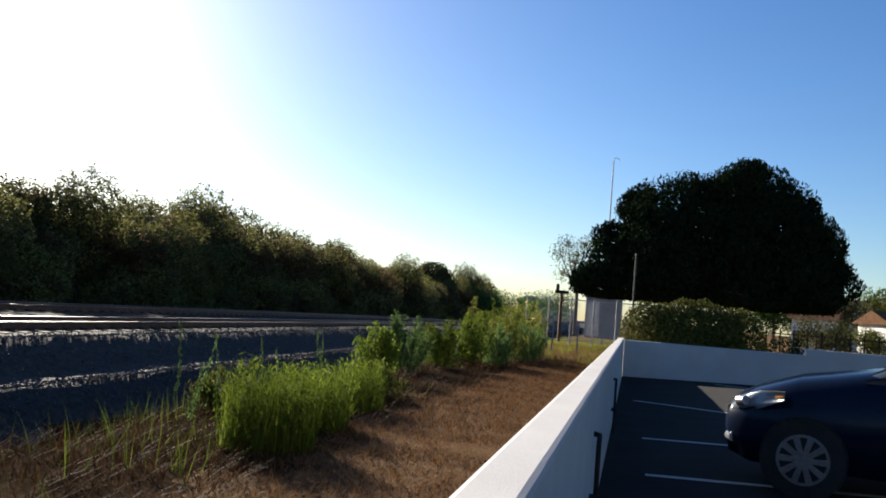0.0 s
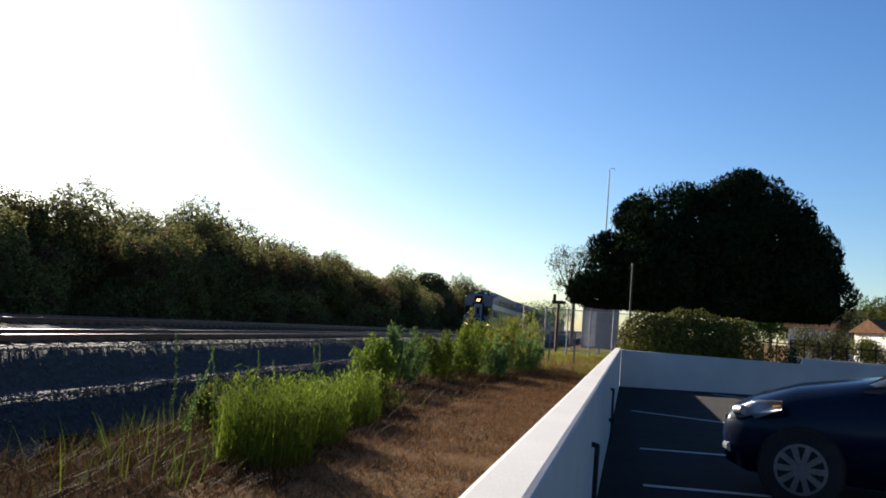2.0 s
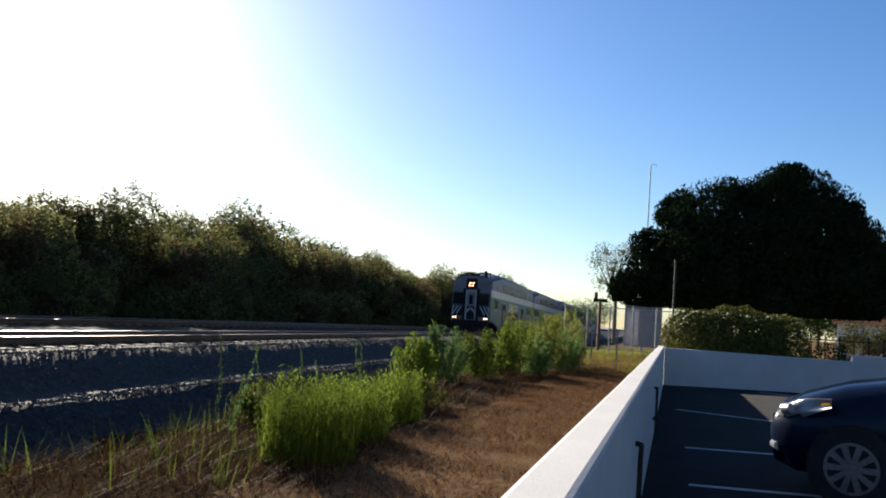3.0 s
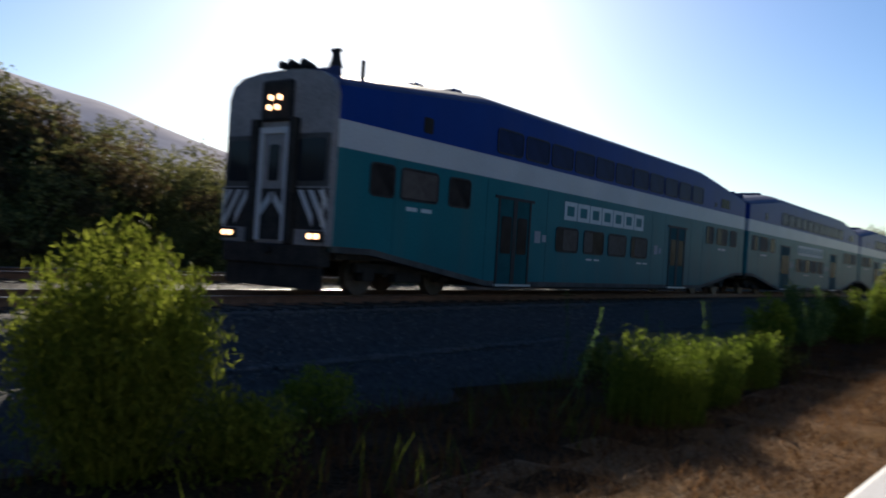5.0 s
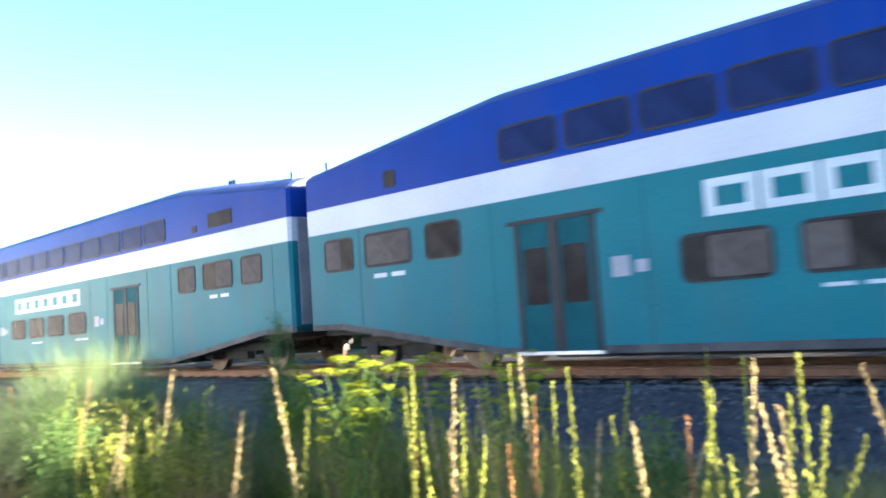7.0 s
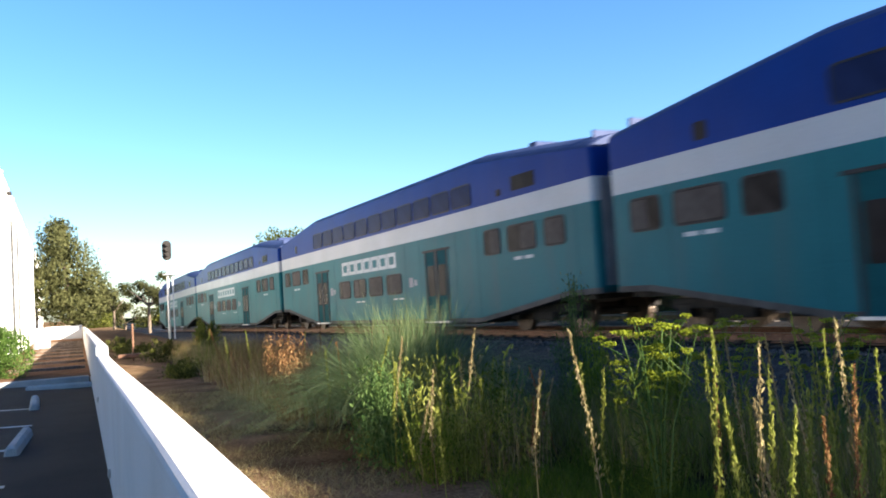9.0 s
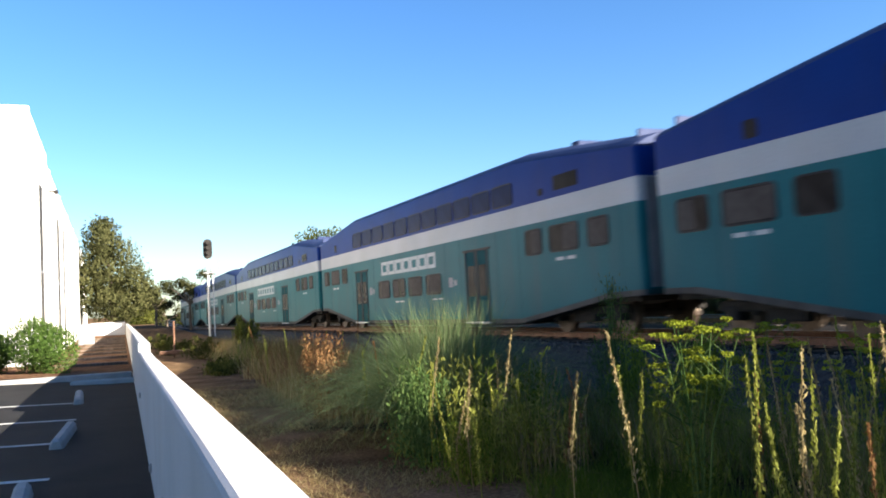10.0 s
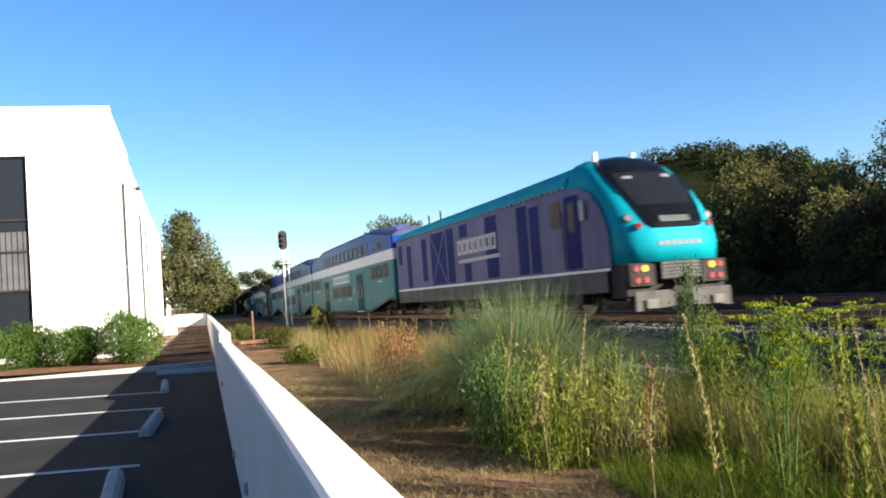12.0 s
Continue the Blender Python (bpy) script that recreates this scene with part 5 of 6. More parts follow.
def build_reeds(name, label, x, y, rx, ry, h, n, mat, seed, leafy=0, leaf_mat=None):
    rnd = random.Random(seed)
    c = thing(name, label, "weeds", "green weeds by the railway", pose(x, y, ground_z(x, y)))
    v, f = blades(round_roots(n, rx, ry, rnd), rnd, h, 0.009, 0.16 * h, 0.4)
    part("stalk", mesh_from("stalk", v, f, mat), None, c)
    if leafy:
        spots = []
        for r in round_roots(leafy // 26, rx, ry, rnd):
            hh = h * rnd.uniform(0.6, 1.15)
            lx, ly = rnd.gauss(0, 0.06), rnd.gauss(0, 0.06)
            for i in range(26):
                t = rnd.random() ** 0.8
                spots.append(((r[0] + lx * t * hh + rnd.gauss(0, 0.03), r[1] + ly * t * hh + rnd.gauss(0, 0.03), t * hh), (rnd.gauss(0, 0.6), rnd.gauss(0, 0.6), 0.7)))
        part("leaves", leaf_mesh("leaves", spots, leaf_mat or mat, 0.07, 0.014, rnd, 0.5), None, c)
    return c


def build_bushy_weed(name, label, x, y, rx, ry, h, n, mat, seed, length=0.09, width=0.022, spread=0.16):
    rnd = random.Random(seed)
    c = thing(name, label, "weeds", "green weeds by the railway", pose(x, y, ground_z(x, y)))
    spots, st = [], bmesh.new()
    for k in range(max(6, n // 130)):
        a, q = rnd.uniform(0, 6.283), math.sqrt(rnd.random())
        tip = Vector((math.cos(a) * q * rx, math.sin(a) * q * ry, h * (1.05 - 0.45 * q * q) * rnd.uniform(0.75, 1.05)))
        root = Vector((tip.x * 0.35, tip.y * 0.35, -0.02))
        add_tube(st, root, tip, 0.008, 0.003, 4)
        for i in range(130):
            t = 0.12 + 0.88 * rnd.random() ** 0.7
            p = root.lerp(tip, t)
            s = spread * (1.1 - t) + 0.02
            spots.append(((p.x + rnd.gauss(0, s), p.y + rnd.gauss(0, s), max(0.02, p.z + rnd.gauss(0, s * 0.6))), (rnd.gauss(0, 0.5), rnd.gauss(0, 0.5), 0.8)))
    part("leaves", leaf_mesh("leaves", spots, mat, length, width, rnd, 0.5), None, c)
    part("stalk", st, mat, c)
    return c


def build_fennel(x, y, h, seed):
    """Wild fennel: forking pale stems with flat yellow flower heads, wider towards the top."""
    rnd = random.Random(seed)
    c = thing("wild_fennel", "tall wild fennel with flat yellow flower heads", "weeds", "fennel plants", pose(x, y, ground_z(x, y)))
    st = bmesh.new()
    heads, leaves = [], []
    for k in range(7):
        a = k * 0.9 + rnd.uniform(-0.3, 0.3)
        q = rnd.uniform(0.06, 0.4)
        top = Vector((math.cos(a) * q, math.sin(a) * q, h * (1.02 - 0.5 * q) * rnd.uniform(0.9, 1.0)))
        low = Vector((top.x * 0.35, top.y * 0.35, top.z * 0.5))
        add_tube(st, (top.x * 0.1, top.y * 0.1, -0.02), low, 0.009, 0.007, 5)
        add_tube(st, low, top, 0.006, 0.003, 5)
        heads.append((top, rnd.uniform(0.05, 0.07)))
        for j in range(4):
            t = rnd.uniform(0.0, 0.8)
            p = low.lerp(top, t)
            b = rnd.uniform(0, 6.283)
            reach = rnd.uniform(0.09, 0.2)
            e = p + Vector((math.cos(b) * reach, math.sin(b) * reach, rnd.uniform(0.1, 0.24)))
            add_tube(st, p, e, 0.004, 0.0025, 4)
            heads.append((e, rnd.uniform(0.03, 0.06)))
        for j in range(90):
            t = rnd.random()
            p = top * t
            leaves.append(((p.x + rnd.gauss(0, 0.07), p.y + rnd.gauss(0, 0.07), max(0.03, p.z * 0.85)), (rnd.gauss(0, 1), rnd.gauss(0, 1), 0.6)))
    part("stalk", st, L_SAGE, c)
    part("leaves", leaf_mesh("leaves", leaves, L_REED, 0.1, 0.007, rnd, 0.6), None, c)
    for e, r in heads:
        fs = []
        for j in range(54):
            a, q = rnd.uniform(0, 6.283), math.sqrt(rnd.random())
            fs.append(((e.x + math.cos(a) * q * r, e.y + math.sin(a) * q * r, e.z + 0.02 + 0.012 * (1 - q) + rnd.gauss(0, 0.003)), (0, 0, 0.3)))
        for j in range(9):
            a = j * 0.698
            fs.append(((e.x + math.cos(a) * r * 0.45, e.y + math.sin(a) * r * 0.45, e.z + 0.008), (math.cos(a) * 2, math.sin(a) * 2, 0.7)))
        part("flower_head", leaf_mesh("flower_head", fs, L_UMBEL, 0.02, 0.015, rnd, 0.0), None, c)
    return c


def build_pampas():
    rnd = random.Random(91)
    x, y = -3.15, -8.3
    c = thing("pampas_grass", "large arching clump of grey-green pampas grass", "ornamental grass", at=pose(x, y, ground_z(x, y)))
    v, f = blades(round_roots(9500, 0.42, 0.42, rnd), rnd, 1.46, 0.009, 0.85, 1.0, 8, 0.58)
    part("blades", mesh_from("blades", v, f, L_PAMPAS), None, c)
    v, f = blades(round_roots(240, 0.34, 0.34, rnd), rnd, 1.28, 0.008, 0.22, 0.5, 5, 0.15)
    part("dry_stalks", mesh_from("dry_stalks", v, f, L_STRAW), None, c)


def build_dead_stalk(x, y, h, mat, seed, group="dry seed stalks"):
    """A dry upright stalk with a rough seed spike."""
    rnd = random.Random(seed)
    c = thing("seed_stalk", "tall dry seed stalk of dock", "weeds", group, pose(x, y, ground_z(x, y)))
    top = Vector((rnd.gauss(0, 0.14) * h, rnd.gauss(0, 0.14) * h, h))
    mid = top * 0.5 + Vector((rnd.gauss(0, 0.03), rnd.gauss(0, 0.03), 0))
    st = tube((0, 0, -0.02), mid, 0.004, 0.0035, 5)
    add_tube(st, mid, top, 0.0035, 0.002, 5)
    part("stem", st, mat, c)
    spots = []
    for i in range(150):
        t = 0.3 + 0.7 * rnd.random()
        p = mid.lerp(top, (t - 0.5) * 2) if t > 0.5 else mid * (t * 2)
        s = 0.012 * (1.3 - t)
        spots.append(((p.x + rnd.gauss(0, s), p.y + rnd.gauss(0, s), p.z), (rnd.gauss(0, 0.4), rnd.gauss(0, 0.4), 1)))
    part("seed_spike", leaf_mesh("seed_spike", spots, mat, 0.032, 0.010, rnd, 0.8), None, c)
    return c


def build_grass():
    """Dry grass and low weeds of the strip between wall and railway."""
    rnd = random.Random(101)

    def field(name, label, n, region, h, w, mat, lean=0.35, thin=0.0):
        roots = []
        while len(roots) < n:
            x, y = rnd.uniform(*region[0]), rnd.uniform(*region[1])
            if wobble(x, y, 7, 0.9) < thin - 0.2 * rnd.random() or (h > 0.2 and math.hypot(x + 3.15, y + 8.3) < 1.15):
                continue
            roots.append((x, y, ground_z(x, y) - 0.01))
        v, f = blades(roots, rnd, h, w, lean * h, 0.5, 3)
        tagged(new(name, mesh_from(name, v, f, mat)), label, "grass", kind="stuff")

    field("dry_grass", "short dry straw grass on the earth strip", 22000, ((-3.2, -0.5), (-16, 1)), 0.06, 0.005, L_STRAW, 1.4, -0.15)
    field("dry_grass", "pale straw litter beside the wall", 20000, ((-2.6, -0.45), (-15, 1)), 0.06, 0.008, L_STRAW, 1.6, -0.1)
    field("dry_grass", "rusty dry grass and litter on the earth strip", 42000, ((-2.9, -0.5), (1, 28)), 0.09, 0.007, L_RUST, 1.3, -0.5)
    field("dry_grass", "brown withered litter on the earth strip", 22000, ((-3.1, -0.5), (1, 28)), 0.08, 0.009, L_BROWNWEED, 1.5, -0.4)
    field("dry_grass", "tall dry straw grass beside the ditch", 6500, ((-5.2, -2.2), (-30, -8.6)), 0.6, 0.006, L_STRAW, 0.35, 0.18)
    field("dry_grass", "tall rusty dry grass beside the ditch", 3200, ((-4.6, -2.3), (-24, -9.5)), 0.7, 0.007, L_RUST, 0.3, 0.22)
    field("dry_grass", "tall dry straw grass among green weeds", 8000, ((-6.4, -3.5), (-7.5, -0.6)), 0.58, 0.0045, L_STRAW, 0.45, -0.1)
    field("weed_grass", "green grass beside the ditch", 18000, ((-6.4, -3.3), (-26, 1.5)), 0.42, 0.007, L_REED, 0.5, -0.05)
    field("weed_grass", "low green grass at the foot of the weeds", 7000, ((-3.6, -2.5), (-5.6, -0.8)), 0.2, 0.006, L_REED, 0.7, -0.15)
    field("weed_grass", "tall green grass farther along the ditch", 6000, ((-5.2, -2.4), (-30, -8.6)), 0.55, 0.008, L_YELLOW, 0.4, -0.05)
    field("weed_grass", "tall pale green grass beside the ditch", 14000, ((-6.4, -3.6), (-7.8, -0.6)), 0.5, 0.006, L_YELLOW, 0.4, -0.2)
    field("weed_grass", "low brown and green weeds in the ditch", 20000, ((-7.4, -2.7), (1.5, 24)), 0.2, 0.010, L_BROWNWEED, 0.9, -0.1)
    field("weed_grass", "green weeds in the ditch", 1100, ((-6.8, -2.9), (2, 14)), 0.36, 0.007, L_REED, 0.4, 0.1)
    field("weed_grass", "low grass far along the strip", 6000, ((-6.5, -0.8), (26, 60)), 0.25, 0.012, L_BROOM, 0.5, 0.15)
    field("dry_grass", "dry grass far along the strip", 9000, ((-4.0, -0.6), (24, 45)), 0.16, 0.010, L_RUST, 0.9, -0.1)


def build_weeds():
    build_reeds("reed_clump", "dense clump of bright green upright weeds", -3.15, 7.2, 0.42, 0.5, 0.72, 900, L_REED, 1, 3600)
    build_reeds("reed_clump", "dense clump of bright green upright weeds", -3.3, 8.6, 0.4, 0.6, 0.62, 800, L_REED, 2, 3400)
    build_reeds("reed_clump", "dense clump of bright green upright weeds", -3.4, 10.4, 0.35, 0.6, 0.6, 600, L_REED, 3, 2600)
    build_bushy_weed("leafy_weed", "dark green leafy weed by the ditch", -3.7, 12.0, 0.45, 0.45, 0.55, 2600, L_HEDGE, 4)
    build_bushy_weed("leafy_weed", "dark green leafy weed by the ditch", -4.7, 9.3, 0.3, 0.3, 0.45, 1600, L_HEDGE, 5)
    for i, (x, y, r, h, m) in enumerate(((-4.7, 17.5, 0.7, 1.0, L_SAGE), (-4.3, 19.5, 0.7, 0.9, L_REED), (-4.0, 21.5, 0.8, 1.1, L_REED), (-3.4, 22.0, 0.6, 0.85, L_SAGE), (-3.6, 24.5, 0.9, 1.25, L_YELLOW), (-3.0, 25.2, 0.7, 0.95, L_SAGE), (-4.2, 27.5, 1.0, 1.5, L_REED), (-3.8, 31, 1.0, 1.6, L_YELLOW), (-4.6, 15.0, 0.5, 0.8, L_REED), (-5.4, 22.5, 0.7, 1.0, L_HEDGE), (-5.05, 27.0, 0.4, 1.5, L_YELLOW), (-3.75, 28.5, 0.55, 1.4, L_YELLOW))):
        build_bushy_weed("leafy_weed", "leafy green weed bush beside the railway", x, y, r * 0.85, r * 0.85, h * 1.25, 4200, m, 120 + i, 0.09, 0.022, 0.09)
    # the large bright bush close by, west of the camera
    build_bushy_weed("broom_bush", "large bright yellow-green feathery bush", -4.45, 2.65, 0.62, 0.62, 1.42, 22000, L_BROOM, 140, 0.06, 0.014)
    build_bushy_weed("broom_bush", "bright green feathery bush", -4.0, 3.2, 0.32, 0.35, 0.5, 3600, L_BROOM, 141, 0.06, 0.014)
    build_bushy_weed("broom_bush", "bright green feathery bush", -4.9, 4.7, 0.28, 0.28, 0.5, 2200, L_REED, 142, 0.06, 0.014)
    build_bushy_weed("leafy_weed", "sage green leafy weed with pale stems", -2.35, -6.7, 0.24, 0.24, 0.9, 4200, L_SAGE, 150, 0.045, 0.014)
    build_bushy_weed("leafy_weed", "low yellow-green leafy weed by the path", -2.4, -5.95, 0.25, 0.25, 0.5, 1500, L_REED, 151, 0.04, 0.012)
    build_bushy_weed("tall_weed", "bright yellow-green upright bush far along the strip", -3.7, -27.5, 0.45, 0.45, 1.3, 3200, L_YELLOW, 152, 0.09, 0.03)
    for k, (x, y, h, m) in enumerate(((-4.4, -7.0, 1.5, L_SAGE), (-4.2, -6.4, 1.0, L_REED), (-4.5, -5.8, 1.05, L_REED), (-4.9, -6.6, 1.1, L_SAGE), (-3.9, -2.6, 0.8, L_SAGE))):
        build_bushy_weed("tall_weed", "tall leafy weed with narrow green leaves", x, y, 0.22, 0.22, h, 2400, m, 180 + k, 0.05, 0.011)
    for k, (x, y, r, h, m) in enumerate(((-2.75, -7.0, 0.3, 0.85, L_YELLOW), (-2.95, -6.3, 0.3, 0.85, L_REED), (-2.6, -6.0, 0.28, 0.7, L_YELLOW), (-3.3, -6.6, 0.28, 0.75, L_SAGE), (-2.45, -7.3, 0.22, 0.8, L_SAGE), (-3.0, -5.7, 0.25, 0.6, L_YELLOW))):
        build_reeds("upright_weed", "stand of upright yellow-green weeds with narrow leaves", x, y, r, r, h, 120, L_STRAW if k % 2 else L_YELLOW, 500 + k, 1000, m)
    build_pampas()
    for k, (x, y, r, h) in enumerate(((-2.55, -11.3, 0.32, 0.95), (-2.4, -10.3, 0.22, 0.8), (-2.75, -12.6, 0.3, 0.9))):
        build_reeds("dock_clump", "stand of rusty dry dock stalks beside the path", x, y, r, r * 1.4, h, 130, L_RUST, 520 + k, 1500, L_RUST)
    for k, (x, y, r, h) in enumerate(((-2.0, -19.0, 0.4, 0.4), (-1.6, -30.0, 0.7, 0.6), (-2.2, -26.0, 0.6, 0.7), (-1.3, -36.0, 0.7, 0.6))):
        build_bushy_weed("low_weed", "low spreading green weed at the edge of the path", x, y, r, r * 1.3, h, 2000, L_HEDGE, 540 + k, 0.08, 0.025)
    for i, (x, y, h) in enumerate(((-3.05, -4.05, 1.27), (-4.3, -4.9, 1.2), (-4.6, -4.1, 1.1))):
        build_fennel(x, y, h, 160 + i)
    rnd = random.Random(171)
    for i in range(70):
        if i < 34:
            x, y, h = rnd.uniform(-4.2, -2.4), rnd.uniform(-4.6, -0.3), rnd.uniform(0.7, 1.15)
        elif i < 52:
            x, y, h = rnd.uniform(-3.4, -2.1), rnd.uniform(-9, -5), rnd.uniform(0.6, 1.15)
        else:
            x, y, h = rnd.uniform(-4.6, -2.2), rnd.uniform(-20, -9), rnd.uniform(0.6, 1.1)
        build_dead_stalk(x, y, h, (L_YELLOW, L_YELLOW, L_STRAW, L_YELLOW, L_RUST)[i % 5], 200 + i)
    # dense stands of pale seed stalks
    for j, (cx, cy, n) in enumerate(((-3.3, -3.0, 10), (-3.0, -1.7, 9), (-2.5, -5.7, 5), (-3.7, -0.7, 8), (-3.2, -6.3, 5), (-3.9, -3.9, 8), (-2.65, -2.85, 7), (-2.3, -6.4, 3))):
        for k in range(n):
            build_dead_stalk(cx + rnd.gauss(0, 0.16), cy + rnd.gauss(0, 0.2), rnd.uniform(0.7, 1.2), (L_YELLOW, L_STRAW, L_YELLOW)[k % 3], 600 + j * 20 + k)
    for i in range(14):
        build_dead_stalk(rnd.uniform(-4.6, -3.2), rnd.uniform(6, 19), rnd.uniform(0.7, 1.1), L_SAGE, 300 + i)
    build_grass()


# ---------------------------------------------------------------- car, fence, poles, signal, houses
def build_car():
    """Dark blue crossover parked nose-in to the wall."""
    c = thing("parked_car", "dark blue crossover car parked on asphalt", "car", at=pose(1.03, 8.66, lot_z(1.4), 0, 0, -15))
    w = 0.93
    # outline along the car: distance behind the nose, lower edge, upper edge of the side, shoulder and half-width
    st = [(0.0, 0.42, 0.62, 0.62), (0.06, 0.3, 0.74, 0.76), (0.25, 0.24, 0.84, 0.86), (0.6, 0.24, 0.96, 0.92), (1.2, 0.24, 1.07, w), (1.55, 0.24, 1.12, w), (2.6, 0.24, 1.13, w), (3.8, 0.26, 1.14, w), (4.35, 0.3, 1.1, 0.88), (4.6, 0.42, 0.95, 0.8)]
    secs = [[(x, -hw * 0.97, lo), (x, -hw, lo + (hi - lo) * 0.45), (x, -hw * 0.97, lo + (hi - lo) * 0.8), (x, -hw * 0.86, hi - 0.02), (x, -hw * 0.4, hi + 0.03), (x, 0, hi + 0.045), (x, hw * 0.4, hi + 0.03), (x, hw * 0.86, hi - 0.02), (x, hw * 0.97, lo + (hi - lo) * 0.8), (x, hw, lo + (hi - lo) * 0.45), (x, hw * 0.97, lo)] for x, lo, hi, hw in st]
    bm, rows = loft(secs)
    bm.faces.new(rows[0])
    bm.faces.new(rows[-1][::-1])
    for a, b in zip(rows, rows[1:]):
        bm.faces.new((a[-1], a[0], b[0], b[-1]))
    paint = mottled("dark_blue_car_paint", (0.003, 0.006, 0.016), (0.005, 0.009, 0.022), 2, 40, 0.18, 0.0, bump=0.0)
    body = part("body", bm, paint, c, "glossy dark blue bodywork", smooth=True)
    gh = [(1.12, 1.06, 0.80), (2.15, 1.52, 0.64), (2.7, 1.62, 0.62), (3.6, 1.6, 0.62), (4.3, 1.36, 0.66), (4.5, 1.08, 0.76)]
    secs = [[(x, -0.84, 1.0), (x, -hw - (0.84 - hw) * 0.3, (1.0 + z) / 2), (x, -hw, z - 0.05), (x, -hw * 0.7, z), (x, hw * 0.7, z), (x, hw, z - 0.05), (x, hw + (0.84 - hw) * 0.3, (1.0 + z) / 2), (x, 0.84, 1.0)] for x, z, hw in gh]
    bm, rows = loft(secs)
    bm.faces.new(rows[0])
    bm.faces.new(rows[-1][::-1])
    part("cabin_glass", bm, M_GLASS, c, "dark tinted cabin glass", smooth=True)
    part("roof_panel", plate(rounded(2.15, 3.95, -0.6, 0.6, 0.2), 0.03, "z", 1.61), paint, c)
    for sy in (-1, 1):
        for q0, q1, za, zb in ((1.45, 2.2, 1.1, 1.55), (3.0, 3.08, 1.1, 1.58), (4.0, 4.3, 1.5, 1.12)):
            part("pillar", tube((q0, sy * 0.84, za), (q1, sy * 0.68, zb), 0.035, 0.03, 6), paint, body)
        for x in (0.68, 3.5):
            tyre = bmesh.new()
            add_tube(tyre, (x, sy * 0.74, 0.325), (x, sy * 0.94, 0.325), 0.325, 0.325, 32)
            wh = part("wheel", tyre, M_RUBBER, c, "black tyre on a ten-spoke alloy rim")
            rim = bmesh.new()
            for k in range(10):
                a = k * math.tau / 10
                d, e = Vector((math.cos(a), 0, math.sin(a))), Vector((-math.sin(a), 0, math.cos(a)))
                o = Vector((x, sy * 0.945, 0.325))
                q = [o + d * 0.05 + e * 0.02, o + d * 0.05 - e * 0.02, o + d * 0.19 - e * 0.026, o + d * 0.19 + e * 0.026]
                vs = [rim.verts.new(p) for p in q] + [rim.verts.new(p + Vector((0, sy * 0.02, 0))) for p in q]
                rim.faces.new(vs[4:])
                for i in range(4):
                    rim.faces.new((vs[i], vs[(i + 1) % 4], vs[4 + (i + 1) % 4], vs[4 + i]))
            for k in range(32):
                a, b = k * math.tau / 32, (k + 1) * math.tau / 32
                q = [Vector((x + math.cos(t) * r, sy * 0.955, 0.325 + math.sin(t) * r)) for t, r in ((a, 0.185), (b, 0.185), (b, 0.21), (a, 0.21))]
                rim.faces.new([rim.verts.new(p) for p in q])
            add_tube(rim, (x, sy * 0.94, 0.325), (x, sy * 0.965, 0.325), 0.06, 0.05, 14)
            part("rim", rim, M_RIM, wh, "silver ten-spoke alloy rim")
            part("wheel_arch", tube((x, sy * 0.90, 0.335), (x, sy * 0.928, 0.335), 0.345, 0.345, 28), M_BLACK, body)
        hl = bmesh.new()
        prof = [(0.07, 0.66, 0.70), (0.16, 0.64, 0.78), (0.32, 0.70, 0.84), (0.52, 0.80, 0.86)]
        wide = (0.74, 0.83, 0.895, 0.925)
        inner = [[hl.verts.new((q, sy * (wd - 0.22 + 0.1 * i), z0)), hl.verts.new((q, sy * (wd + 0.005), (z0 + z1) / 2 - 0.02)), hl.verts.new((q, sy * (wd - 0.03), z1)), hl.verts.new((q, sy * (wd - 0.2 + 0.08 * i), z1 + 0.012))] for i, ((q, z0, z1), wd) in enumerate(zip(prof, wide))]
        for u, v in zip(inner, inner[1:]):
            for i in range(3):
                hl.faces.new((u[i], u[i + 1], v[i + 1], v[i]))
        hl.faces.new(inner[0])
        hl.faces.new(inner[-1][::-1])
        lens = part("headlight", hl, M_LENS, c, "clear swept-back headlight", smooth=True)
        part("reflector", tube((0.14, sy * 0.78, 0.74), (0.2, sy * 0.86, 0.755), 0.05, 0.04, 14), M_RIM, lens)
        part("turn_signal", tube((0.44, sy * 0.905, 0.815), (0.5, sy * 0.925, 0.825), 0.008, 0.005, 8), M_AMBER, lens)
        part("fog_lamp", tube((0.05, sy * 0.66, 0.42), (0.1, sy * 0.76, 0.42), 0.045, 0.045, 12), M_LENS, c)
        part("mirror", box(1.75, 1.95, sy * 0.98 - 0.1, sy * 0.98 + 0.1, 1.08, 1.24, 0.05), paint, c, "dark blue door mirror")
        part("door_handle", box(2.6, 2.8, sy * 0.92 - 0.02, sy * 0.92 + 0.02, 0.9, 0.93, 0.01), M_STEEL, c)
        part("sill_trim", box(1.3, 3.1, sy * 0.9 - 0.03, sy * 0.9 + 0.03, 0.2, 0.3, 0.02), M_BLACK, c)
    part("grille", box(-0.01, 0.06, -0.5, 0.5, 0.5, 0.68, 0.02), M_BLACK, c)


